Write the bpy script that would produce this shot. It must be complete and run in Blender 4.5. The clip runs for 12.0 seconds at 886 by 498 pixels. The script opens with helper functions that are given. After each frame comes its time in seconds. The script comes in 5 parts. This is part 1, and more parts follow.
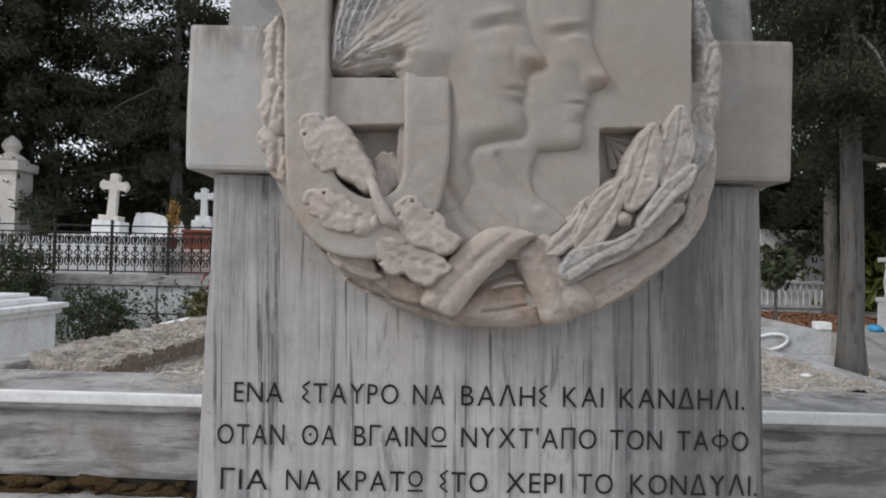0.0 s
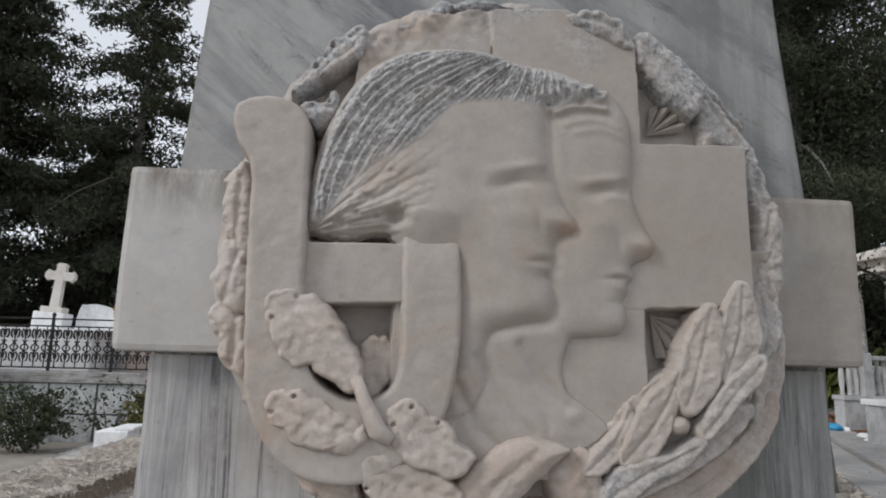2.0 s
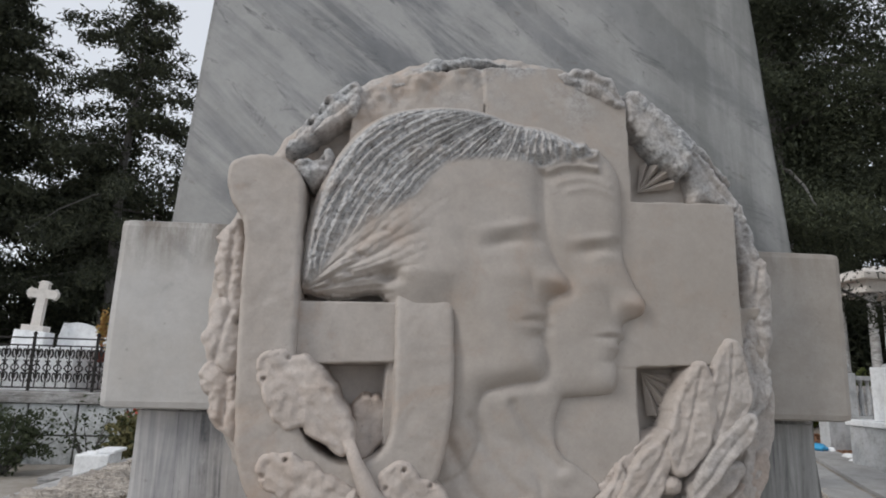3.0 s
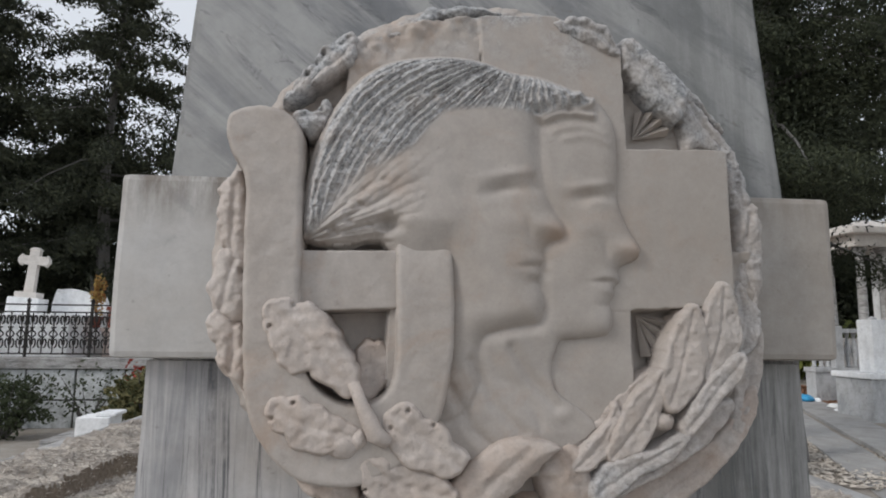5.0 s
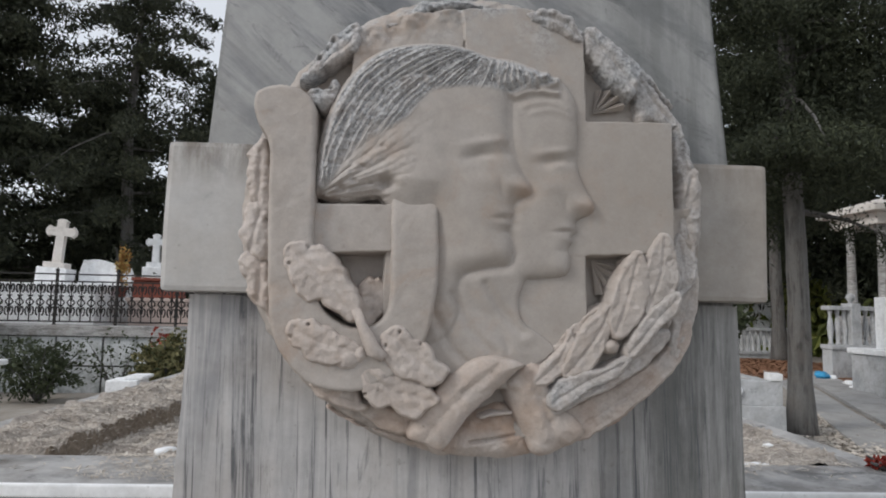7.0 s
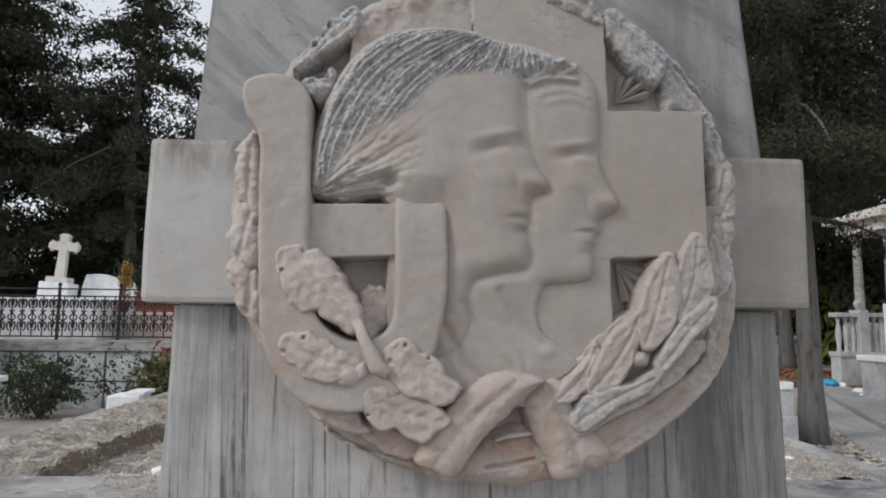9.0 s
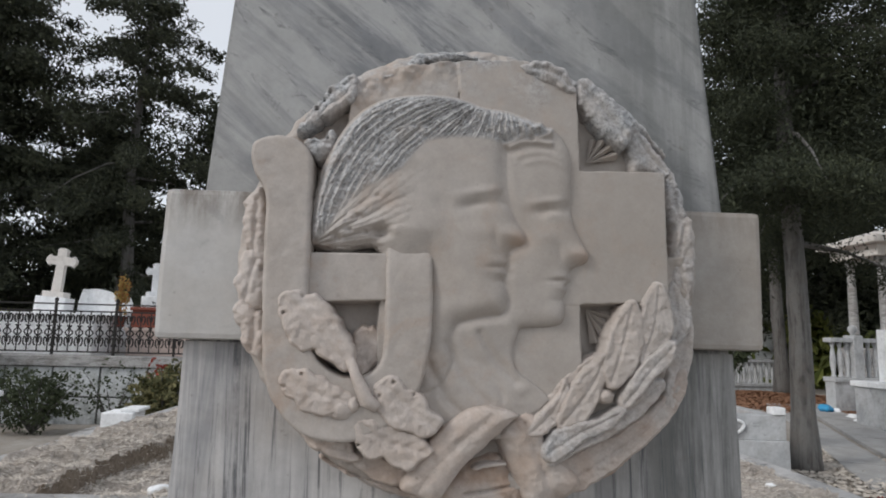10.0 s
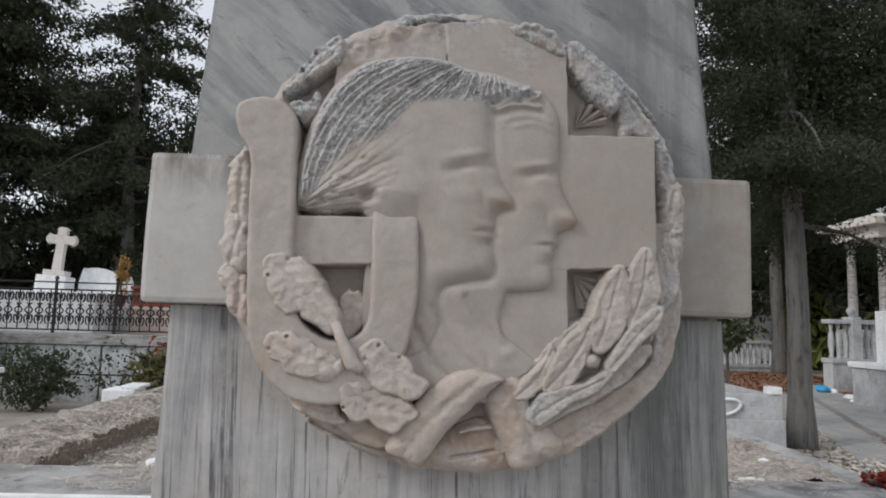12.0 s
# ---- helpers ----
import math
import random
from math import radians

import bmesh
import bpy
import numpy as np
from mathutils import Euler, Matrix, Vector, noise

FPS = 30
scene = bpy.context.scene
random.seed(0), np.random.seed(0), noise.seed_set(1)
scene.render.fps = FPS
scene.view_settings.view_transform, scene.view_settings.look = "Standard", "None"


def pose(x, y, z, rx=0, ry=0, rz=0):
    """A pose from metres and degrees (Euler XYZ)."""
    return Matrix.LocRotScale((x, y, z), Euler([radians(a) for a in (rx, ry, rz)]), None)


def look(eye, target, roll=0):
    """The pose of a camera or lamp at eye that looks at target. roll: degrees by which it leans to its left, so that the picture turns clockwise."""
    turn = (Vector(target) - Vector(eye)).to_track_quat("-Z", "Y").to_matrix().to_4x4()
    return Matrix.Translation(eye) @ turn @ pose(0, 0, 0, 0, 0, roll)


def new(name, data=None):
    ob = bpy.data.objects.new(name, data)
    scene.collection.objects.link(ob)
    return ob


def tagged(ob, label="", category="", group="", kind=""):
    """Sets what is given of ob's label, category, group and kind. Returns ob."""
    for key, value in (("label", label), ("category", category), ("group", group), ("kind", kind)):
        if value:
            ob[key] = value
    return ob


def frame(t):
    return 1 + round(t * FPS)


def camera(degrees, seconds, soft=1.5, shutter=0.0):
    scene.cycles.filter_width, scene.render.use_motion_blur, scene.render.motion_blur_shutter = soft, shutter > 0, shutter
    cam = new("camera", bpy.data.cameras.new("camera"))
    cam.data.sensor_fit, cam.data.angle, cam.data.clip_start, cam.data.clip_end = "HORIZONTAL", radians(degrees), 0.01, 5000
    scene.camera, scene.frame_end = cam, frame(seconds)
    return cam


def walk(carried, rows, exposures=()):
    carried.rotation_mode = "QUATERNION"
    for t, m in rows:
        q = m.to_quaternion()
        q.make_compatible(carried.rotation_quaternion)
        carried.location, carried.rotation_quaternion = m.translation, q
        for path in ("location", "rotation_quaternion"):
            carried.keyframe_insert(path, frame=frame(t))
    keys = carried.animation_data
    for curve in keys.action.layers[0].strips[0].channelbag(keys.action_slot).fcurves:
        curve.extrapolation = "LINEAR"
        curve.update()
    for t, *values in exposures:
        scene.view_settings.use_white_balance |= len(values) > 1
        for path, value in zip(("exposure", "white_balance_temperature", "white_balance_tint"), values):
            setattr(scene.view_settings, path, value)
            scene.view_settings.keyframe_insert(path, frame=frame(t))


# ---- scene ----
SKY, SUN = 0.98, 1.45
EXPOSURES = [(0.0, 0.0), (12.0, 0.0)]
cam = camera(69.7, 12.0, 1.9)
PATH = [
    (0, (-0.066, -0.686, 1.301), (-0.022, 1.313, 1.344), 1.2),
    (0.5, (-0.074, -0.666, 1.326), (0.012, 1.329, 1.426), 1.4),
    (1, (-0.087, -0.615, 1.353), (0.084, 1.366, 1.572), 0.9),
    (1.5, (-0.084, -0.576, 1.368), (0.083, 1.401, 1.62), 1.2),
    (2, (-0.103, -0.55, 1.399), (0.06, 1.416, 1.726), 1.5),
    (2.5, (-0.107, -0.553, 1.431), (0.076, 1.4, 1.82), 1.7),
    (4.5, (-0.117, -0.562, 1.429), (0.119, 1.402, 1.726), 1.0),
    (5, (-0.115, -0.564, 1.419), (0.113, 1.405, 1.681), 0.6),
    (5.5, (-0.091, -0.627, 1.41), (0.101, 1.349, 1.653), 1.2),
    (6, (-0.088, -0.682, 1.396), (0.116, 1.297, 1.595), 1.8),
    (6.5, (-0.096, -0.684, 1.384), (0.098, 1.299, 1.558), 1.5),
    (7, (-0.097, -0.678, 1.384), (0.077, 1.306, 1.568), 1.2),
    (9, (-0.097, -0.616, 1.383), (0.066, 1.365, 1.601), 0.6),
    (9.5, (-0.094, -0.647, 1.391), (0.072, 1.333, 1.619), 1.1),
    (10, (-0.092, -0.683, 1.403), (0.078, 1.291, 1.679), 1.4),
    (10.5, (-0.084, -0.689, 1.396), (0.096, 1.288, 1.636), 1.4),
    (11, (-0.08, -0.687, 1.393), (0.111, 1.29, 1.628), 1.5),
    (11.5, (-0.076, -0.682, 1.388), (0.119, 1.296, 1.609), 1.2),
    (12, (-0.077, -0.678, 1.387), (0.093, 1.303, 1.604), 1.6),
]
walk(cam, [(t, look(eye, target, roll)) for t, eye, target, roll in PATH], EXPOSURES)

# ---- world and light ----
world = bpy.data.worlds.new("world")
scene.world = world
world.use_nodes = True
wn, wl = world.node_tree.nodes, world.node_tree.links
wn.clear()
sky = wn.new("ShaderNodeTexSky")
sky.sky_type, sky.sun_disc = "NISHITA", False
sky.sun_elevation, sky.sun_rotation = radians(33), radians(245)
sky.air_density, sky.dust_density = 1.0, 1.0
# a closed cloud cover: the clear sky shows through it only faintly
thin = wn.new("ShaderNodeVectorMath")
thin.operation = "SCALE"
thin.inputs["Scale"].default_value = 0.1
veil = wn.new("ShaderNodeMix")
veil.data_type = "RGBA"
veil.inputs[0].default_value = 0.72
veil.inputs[7].default_value = (0.955, 0.985, 1.035, 1)
back = wn.new("ShaderNodeBackground")
back.inputs["Strength"].default_value = SKY
wout = wn.new("ShaderNodeOutputWorld")
wl.new(sky.outputs[0], thin.inputs[0])
wl.new(thin.outputs[0], veil.inputs[6])
wl.new(veil.outputs[2], back.inputs["Color"])
wl.new(back.outputs[0], wout.inputs["Surface"])
sun = new("sun", bpy.data.lights.new("sun", "SUN"))
sun.data.energy, sun.data.angle, sun.data.color = SUN, radians(16), (1.0, 0.97, 0.93)
sun.matrix_world = look((-7.0, -3.2, 6.5), (0, 0, 1.4))


# ---- materials ----
class Nodes:
    """A small builder round one node material."""

    def __init__(self, name, rough=0.8, metal=0.0, spec=0.3):
        self.mat = bpy.data.materials.new(name)
        self.mat.use_nodes = True
        self.n, self.l = self.mat.node_tree.nodes, self.mat.node_tree.links
        self.b = self.n["Principled BSDF"]
        self.b.inputs["Roughness"].default_value = rough
        self.b.inputs["Metallic"].default_value = metal
        self.b.inputs["Specular IOR Level"].default_value = spec

    def put(self, value, socket):
        if hasattr(value, "is_linked"):
            self.l.new(value, socket)
        else:
            socket.default_value = value

    def coords(self, scale=(1, 1, 1), turn=(0, 0, 0)):
        c, q, m = self.n.new("ShaderNodeTexCoord"), self.n.new("ShaderNodeMapping"), self.n.new("ShaderNodeMapping")
        q.inputs["Rotation"].default_value = turn
        m.inputs["Scale"].default_value = scale
        self.l.new(c.outputs["Object"], q.inputs["Vector"])
        self.l.new(q.outputs[0], m.inputs["Vector"])
        return m.outputs[0]

    def noise(self, scale, detail=5, rough=0.6, vec=None, warp=0.0):
        t = self.n.new("ShaderNodeTexNoise")
        t.inputs["Scale"].default_value, t.inputs["Detail"].default_value = scale, detail
        t.inputs["Roughness"].default_value, t.inputs["Distortion"].default_value = rough, warp
        self.put(vec if vec is not None else self.coords(), t.inputs["Vector"])
        return t.outputs["Fac"]

    def ramp(self, fac, stops):
        r = self.n.new("ShaderNodeValToRGB")
        e = r.color_ramp.elements
        while len(e) < len(stops):
            e.new(0.5)
        for el, (p, c) in zip(e, stops):
            el.position = p
            el.color = (c, c, c, 1) if isinstance(c, (int, float)) else (*c, 1)
        self.put(fac, r.inputs[0])
        return r.outputs[0]

    def mix(self, fac, a, b, mode="MIX"):
        m = self.n.new("ShaderNodeMix")
        m.data_type, m.blend_type = "RGBA", mode
        self.put(fac, m.inputs[0])
        self.put(a if hasattr(a, "is_linked") else (*a, 1), m.inputs[6])
        self.put(b if hasattr(b, "is_linked") else (*b, 1), m.inputs[7])
        return m.outputs[2]

    def mul(self, a, b):
        m = self.n.new("ShaderNodeMath")
        m.operation = "MULTIPLY"
        self.put(a, m.inputs[0]), self.put(b, m.inputs[1])
        return m.outputs[0]

    def done(self, colour, bump=None, strength=0.3, dist=0.01):
        self.put(colour if hasattr(colour, "is_linked") else (*colour, 1), self.b.inputs["Base Color"])
        if bump is not None:
            k = self.n.new("ShaderNodeBump")
            k.inputs["Strength"].default_value, k.inputs["Distance"].default_value = strength, dist
            self.l.new(bump, k.inputs["Height"])
            self.l.new(k.outputs[0], self.b.inputs["Normal"])
        return self.mat


def varied(name, a, b, scale, rough=0.85, fine=60, bump=0.3, dist=0.01, each=0.0):
    """Two colours mixed by coarse and fine noise, with relief; each: how far single pieces differ."""
    k = Nodes(name, rough)
    base = k.mix(k.ramp(k.noise(scale, 6, 0.65), [(0.35, 0.0), (0.65, 1.0)]), a, b)
    grain = k.noise(fine, 4)
    base = k.mix(0.5, base, k.mix(k.ramp(grain, [(0.3, 0.0), (0.7, 1.0)]), [c * 0.75 for c in a], [min(1, c * 1.2) for c in b]))
    if each:
        info = k.n.new("ShaderNodeObjectInfo")
        base = k.mix(each, base, k.ramp(info.outputs["Random"], [(0, 0.45), (1, 1.0)]), "MULTIPLY")
    return k.done(base, grain, bump, dist)


def marble(name, base, vein, turn, stretch, amount, scale=3.0, stain=(0.42, 0.34, 0.26), stain_amount=0.35, top=None, stain_shade=0.0, lines=0.0):
    """Weathered marble: drawn-out grey veins, warm stains, a fine grain; top: height below which rain stains hang."""
    k = Nodes(name, 0.62, spec=0.35)
    v = k.coords(stretch, turn)
    streak = k.ramp(k.noise(scale, 8, 0.66, v, 0.5), [(0.47, 0.0), (0.59, 1.0)])
    thin = k.ramp(k.noise(scale * 2.2, 8, 0.75, k.coords([stretch[0], stretch[1], stretch[2] * 2.5], turn), 0.9), [(0.575, 0.0), (0.67, 1.0)])
    streak = k.mul(streak, k.ramp(k.noise(3.2, 5, 0.6), [(0.34, 0.15), (0.62, 1.0)]))
    c = k.mix(k.mul(streak, amount), base, vein)
    c = k.mix(k.mul(thin, amount * 0.8), c, [x * 0.6 for x in vein])
    patch = k.ramp(k.noise(5.5, 6, 0.7), [(0.46, 0.0), (0.72, 1.0)])
    c = k.mix(k.mul(patch, stain_amount), c, stain)
    if top is not None:
        xyz = k.n.new("ShaderNodeSeparateXYZ")
        k.l.new(k.coords(), xyz.inputs[0])
        hang = k.n.new("ShaderNodeMapRange")
        k.l.new(xyz.outputs[2], hang.inputs[0])
        hang.inputs[1].default_value, hang.inputs[2].default_value = top - 0.05, top
        drip = k.ramp(k.noise(9, 7, 0.7, k.coords((5, 5, 1.2))), [(0.34, 0.0), (0.56, 1.0)])
        c = k.mix(k.mul(k.mul(hang.outputs[0], drip), 0.9), c, (0.17, 0.145, 0.12))
        # Browner stone on the +x arm, with its shade painted in as well.
        side = k.n.new("ShaderNodeMapRange")
        k.l.new(xyz.outputs[0], side.inputs[0])
        side.inputs[1].default_value, side.inputs[2].default_value = 0.02, 0.25
        brown_shade = k.ramp(k.noise(7, 7, 0.7), [(0.25, 0.35), (0.6, 1.0)])
        c = k.mix(k.mul(k.mul(side.outputs[0], brown_shade), 0.9), c, (0.30, 0.268, 0.235))
    # Dark streaks towards +x: stains on the lower shaft, painted-in shade on the upper.
    if stain_shade:
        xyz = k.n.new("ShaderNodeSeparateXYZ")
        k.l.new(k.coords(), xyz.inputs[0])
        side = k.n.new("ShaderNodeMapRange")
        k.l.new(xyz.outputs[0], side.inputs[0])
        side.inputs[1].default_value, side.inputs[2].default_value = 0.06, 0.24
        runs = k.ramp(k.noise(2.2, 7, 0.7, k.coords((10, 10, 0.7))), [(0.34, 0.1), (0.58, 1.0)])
        c = k.mix(k.mul(k.mul(side.outputs[0], runs), stain_shade), c, (0.13, 0.135, 0.13))
    if lines:
        seam = k.ramp(k.noise(2.4, 9, 0.72, k.coords((40, 40, 0.75), (0, radians(1.5), 0)), 0.35), [(0.535, 0.0), (0.60, 1.0)])
        broken = k.ramp(k.noise(9, 6, 0.7, k.coords((1.6, 1.6, 0.8))), [(0.38, 0.0), (0.52, 1.0)])
        c = k.mix(k.mul(k.mul(seam, broken), lines), c, (0.085, 0.09, 0.10))
    speck = k.ramp(k.noise(75, 3, 0.7), [(0.66, 0.0), (0.74, 1.0)])
    c = k.mix(k.mul(speck, 0.4), c, (0.16, 0.14, 0.12))
    cloud = k.ramp(k.noise(26, 6, 0.75), [(0.3, 0.84), (0.7, 1.08)])
    c = k.mix(1.0, c, cloud, "MULTIPLY")
    return k.done(c, k.noise(240, 6, 0.75), 0.3, 0.002)


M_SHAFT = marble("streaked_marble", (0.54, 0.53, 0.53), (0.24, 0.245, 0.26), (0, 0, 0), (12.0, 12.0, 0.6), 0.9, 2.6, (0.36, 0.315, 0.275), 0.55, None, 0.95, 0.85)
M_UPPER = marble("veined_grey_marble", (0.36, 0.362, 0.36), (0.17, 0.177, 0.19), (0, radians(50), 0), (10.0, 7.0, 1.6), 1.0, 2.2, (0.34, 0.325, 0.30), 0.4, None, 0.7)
M_ARM = marble("pale_marble", (0.52, 0.51, 0.50), (0.38, 0.38, 0.39), (0, 0.4, 0), (2.0, 2.0, 0.8), 0.4, 3.0, (0.42, 0.37, 0.32), 0.5, 1.554)


def carved_marble(name, relief_strength, spots, pale, warm, age_shade):
    """Cream carved marble: a grey crust where the attribute crust is set, ochre patches, shade painted in towards +x.
    """
    k = Nodes(name, 0.6, spec=0.35)
    b = k.mix(k.ramp(k.noise(9, 6, 0.65), [(0.35, 0.0), (0.68, 1.0)]), pale, warm)
    b = k.mix(k.mul(k.ramp(k.noise(14, 6, 0.7, warp=0.6), [(0.52, 0.0), (0.72, 1.0)]), 0.55), b, (0.44, 0.31, 0.225))
    b = k.mix(1.0, b, k.ramp(k.noise(45, 6, 0.75), [(0.28, 0.88 - 0.2 * spots), (0.7, 1.08)]), "MULTIPLY")
    # Falling light put into the colour: the stone darkens towards +x, mottled.
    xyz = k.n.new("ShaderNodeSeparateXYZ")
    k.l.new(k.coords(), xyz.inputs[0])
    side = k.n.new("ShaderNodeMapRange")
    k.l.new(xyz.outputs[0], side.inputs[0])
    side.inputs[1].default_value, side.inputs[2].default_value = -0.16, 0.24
    shade_mottle = k.ramp(k.noise(6, 7, 0.7), [(0.2, 0.3), (0.6, 1.0)])
    b = k.mix(k.mul(k.mul(side.outputs[0], shade_mottle), age_shade), b, (0.32, 0.29, 0.26))
    rust = k.n.new("ShaderNodeAttribute")
    rust.attribute_name = "stain"
    b = k.mix(k.mul(rust.outputs["Fac"], k.ramp(k.noise(20, 6, 0.7), [(0.25, 0.25), (0.6, 0.9)])), b, (0.42, 0.27, 0.18))
    a = k.n.new("ShaderNodeAttribute")
    a.attribute_name = "crust"
    grit = k.ramp(k.noise(230, 6, 0.85), [(0.36, 0.0), (0.60, 1.0)])
    b = k.mix(a.outputs["Fac"], b, k.mix(grit, (0.115, 0.12, 0.125), (0.56, 0.565, 0.575)))
    b = k.mix(k.mul(k.ramp(k.noise(95, 4, 0.8), [(0.62, 0.0), (0.74, 1.0)]), spots), b, (0.17, 0.14, 0.12))
    fleck = k.ramp(k.noise(330, 5, 0.85), [(0.3, 0.80), (0.7, 1.12)])
    b = k.mix(spots, b, k.mix(1.0, b, fleck, "MULTIPLY"))
    return k.done(b, k.noise(190, 8, 0.85), relief_strength, 0.004)


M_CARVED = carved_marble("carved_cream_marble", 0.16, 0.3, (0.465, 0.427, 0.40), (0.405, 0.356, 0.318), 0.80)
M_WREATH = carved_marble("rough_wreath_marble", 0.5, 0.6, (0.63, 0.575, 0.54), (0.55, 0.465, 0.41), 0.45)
M_INK = varied("black_letter_paint", (0.012, 0.012, 0.014), (0.03, 0.03, 0.03), 60, 0.7)
M_OLDSTONE = marble("old_grey_stone", (0.42, 0.412, 0.405), (0.15, 0.15, 0.15), (0, 0, 0), (2.2, 2.2, 14.0), 1.0, 2.2, (0.16, 0.14, 0.12), 0.75)
M_WHITE = marble("white_tomb_marble", (0.87, 0.88, 0.89), (0.52, 0.54, 0.56), (0, 0, 0.5), (1.2, 1.2, 0.6), 0.5, 2.5, (0.42, 0.40, 0.37), 0.3)
M_GREY = marble("grey_white_marble", (0.50, 0.51, 0.52), (0.28, 0.29, 0.30), (0, 0, 0.5), (1.5, 1.5, 0.8), 0.8, 2.5, (0.24, 0.22, 0.20), 0.5)
M_CROSS = marble("cream_cross_marble", (0.74, 0.70, 0.66), (0.6, 0.56, 0.52), (0, 0, 0.5), (1.2, 1.2, 0.6), 0.3, 2.5, (0.40, 0.35, 0.3), 0.3)
M_PINK = varied("pinkish_stone", (0.62, 0.50, 0.45), (0.52, 0.42, 0.38), 6, 0.8)
M_WALL = marble("grey_wall_stone", (0.58, 0.60, 0.61), (0.17, 0.19, 0.18), (0, 0, 0), (1.6, 1.6, 0.9), 1.0, 1.6, (0.10, 0.11, 0.08), 0.7)
M_STEEP = varied("dark_brown_soil", (0.15, 0.115, 0.09), (0.27, 0.22, 0.17), 14, 0.97, 70, 0.9, 0.02)
M_JOINT = varied("dark_joint", (0.05, 0.05, 0.045), (0.09, 0.085, 0.075), 12)
M_IRON = varied("dark_iron", (0.012, 0.013, 0.014), (0.03, 0.024, 0.021), 20, 0.55)
M_BARK = marble("ridged_grey_bark", (0.135, 0.13, 0.125), (0.045, 0.042, 0.04), (0, 0, 0), (9.0, 9.0, 0.8), 1.0, 2.0, (0.12, 0.10, 0.085), 0.6)
M_SOIL = varied("dry_soil", (0.27, 0.235, 0.205), (0.47, 0.425, 0.38), 6, 0.97, 70, 0.8, 0.02)
M_GROUND = varied("earth_ground", (0.40, 0.38, 0.35), (0.22, 0.185, 0.15), 2.6, 0.97, 14, 0.7, 0.03)
M_PATH = varied("concrete_path", (0.50, 0.495, 0.49), (0.30, 0.29, 0.275), 3.5, 0.9, 30, 0.7, 0.01, 0.4)
M_MOSS = varied("rusty_moss", (0.13, 0.06, 0.02), (0.055, 0.05, 0.025), 18, 0.98, 120, 1.0, 0.02)
M_STRAW = varied("dry_straw", (0.74, 0.69, 0.62), (0.42, 0.36, 0.30), 8, 0.9, 60, 0.2)
M_LITTER = varied("brown_litter", (0.20, 0.09, 0.055), (0.30, 0.17, 0.10), 3, 0.95, 40, 0.6)
M_TERRA = varied("red_terracotta", (0.24, 0.075, 0.05), (0.17, 0.05, 0.035), 12, 0.8)
M_BLUE = varied("blue_plastic", (0.04, 0.28, 0.55), (0.06, 0.36, 0.62), 12, 0.4)
M_LAMP = varied("green_lantern_metal", (0.03, 0.09, 0.09), (0.05, 0.12, 0.11), 20, 0.5)


def leafy(name, dark, light, rough=0.7):
    k = Nodes(name, rough, spec=0.25)
    g = k.n.new("ShaderNodeNewGeometry")
    c = k.mix(k.ramp(g.outputs["Random Per Island"], [(0.0, 0.0), (1.0, 1.0)]), dark, light)
    c = k.mix(k.ramp(k.noise(0.9, 4), [(0.35, 0.0), (0.7, 0.6)]), c, [x * 0.55 for x in dark])
    return k.done(c)


M_CYPRESS = leafy("cypress_foliage", (0.032, 0.040, 0.028), (0.085, 0.098, 0.055))
M_PINE = leafy("dark_pine_foliage", (0.034, 0.040, 0.030), (0.095, 0.105, 0.062))
M_FAR = leafy("sunlit_far_foliage", (0.09, 0.12, 0.03), (0.26, 0.27, 0.08))
M_SHRUB = leafy("shrub_foliage", (0.06, 0.075, 0.035), (0.33, 0.29, 0.14))
M_IVY = leafy("ivy_foliage", (0.045, 0.06, 0.03), (0.12, 0.14, 0.08))
M_BLOOM = leafy("red_petals", (0.24, 0.03, 0.025), (0.42, 0.08, 0.05))
M_ORANGE = leafy("orange_petals", (0.42, 0.14, 0.05), (0.45, 0.42, 0.14))


# ---- builders ----
def thing(name, label, category, place=(0, 0, 0), turn=0.0, group="", kind=""):
    ob = new(name)
    ob.matrix_basis = pose(*place, 0, 0, turn)
    return tagged(ob, label, category, group, kind)


def finish(name, me, material, parent=None, label="", smooth=False):
    me.materials.append(material)
    if smooth:
        me.polygons.foreach_set("use_smooth", [True] * len(me.polygons))
    ob = new(name, me)
    if parent is not None:
        ob.parent = parent
    return tagged(ob, label)


def part(name, bm, material, parent=None, label="", smooth=False):
    me = bpy.data.meshes.new(name)
    bm.normal_update()
    bm.to_mesh(me)
    bm.free()
    return finish(name, me, material, parent, label, smooth)


def raw(name, verts, faces, material, parent=None, label="", smooth=False):
    """One mesh from arrays: verts (n, 3), faces (m, 3 or 4)."""
    verts, faces = np.asarray(verts, np.float32), np.asarray(faces, np.int32)
    me = bpy.data.meshes.new(name)
    m, k = faces.shape
    me.vertices.add(len(verts)), me.loops.add(m * k), me.polygons.add(m)
    me.vertices.foreach_set("co", verts.ravel())
    me.loops.foreach_set("vertex_index", faces.ravel())
    me.polygons.foreach_set("loop_start", np.arange(0, m * k, k, dtype=np.int32))
    me.update(calc_edges=True)
    return finish(name, me, material, parent, label, smooth)


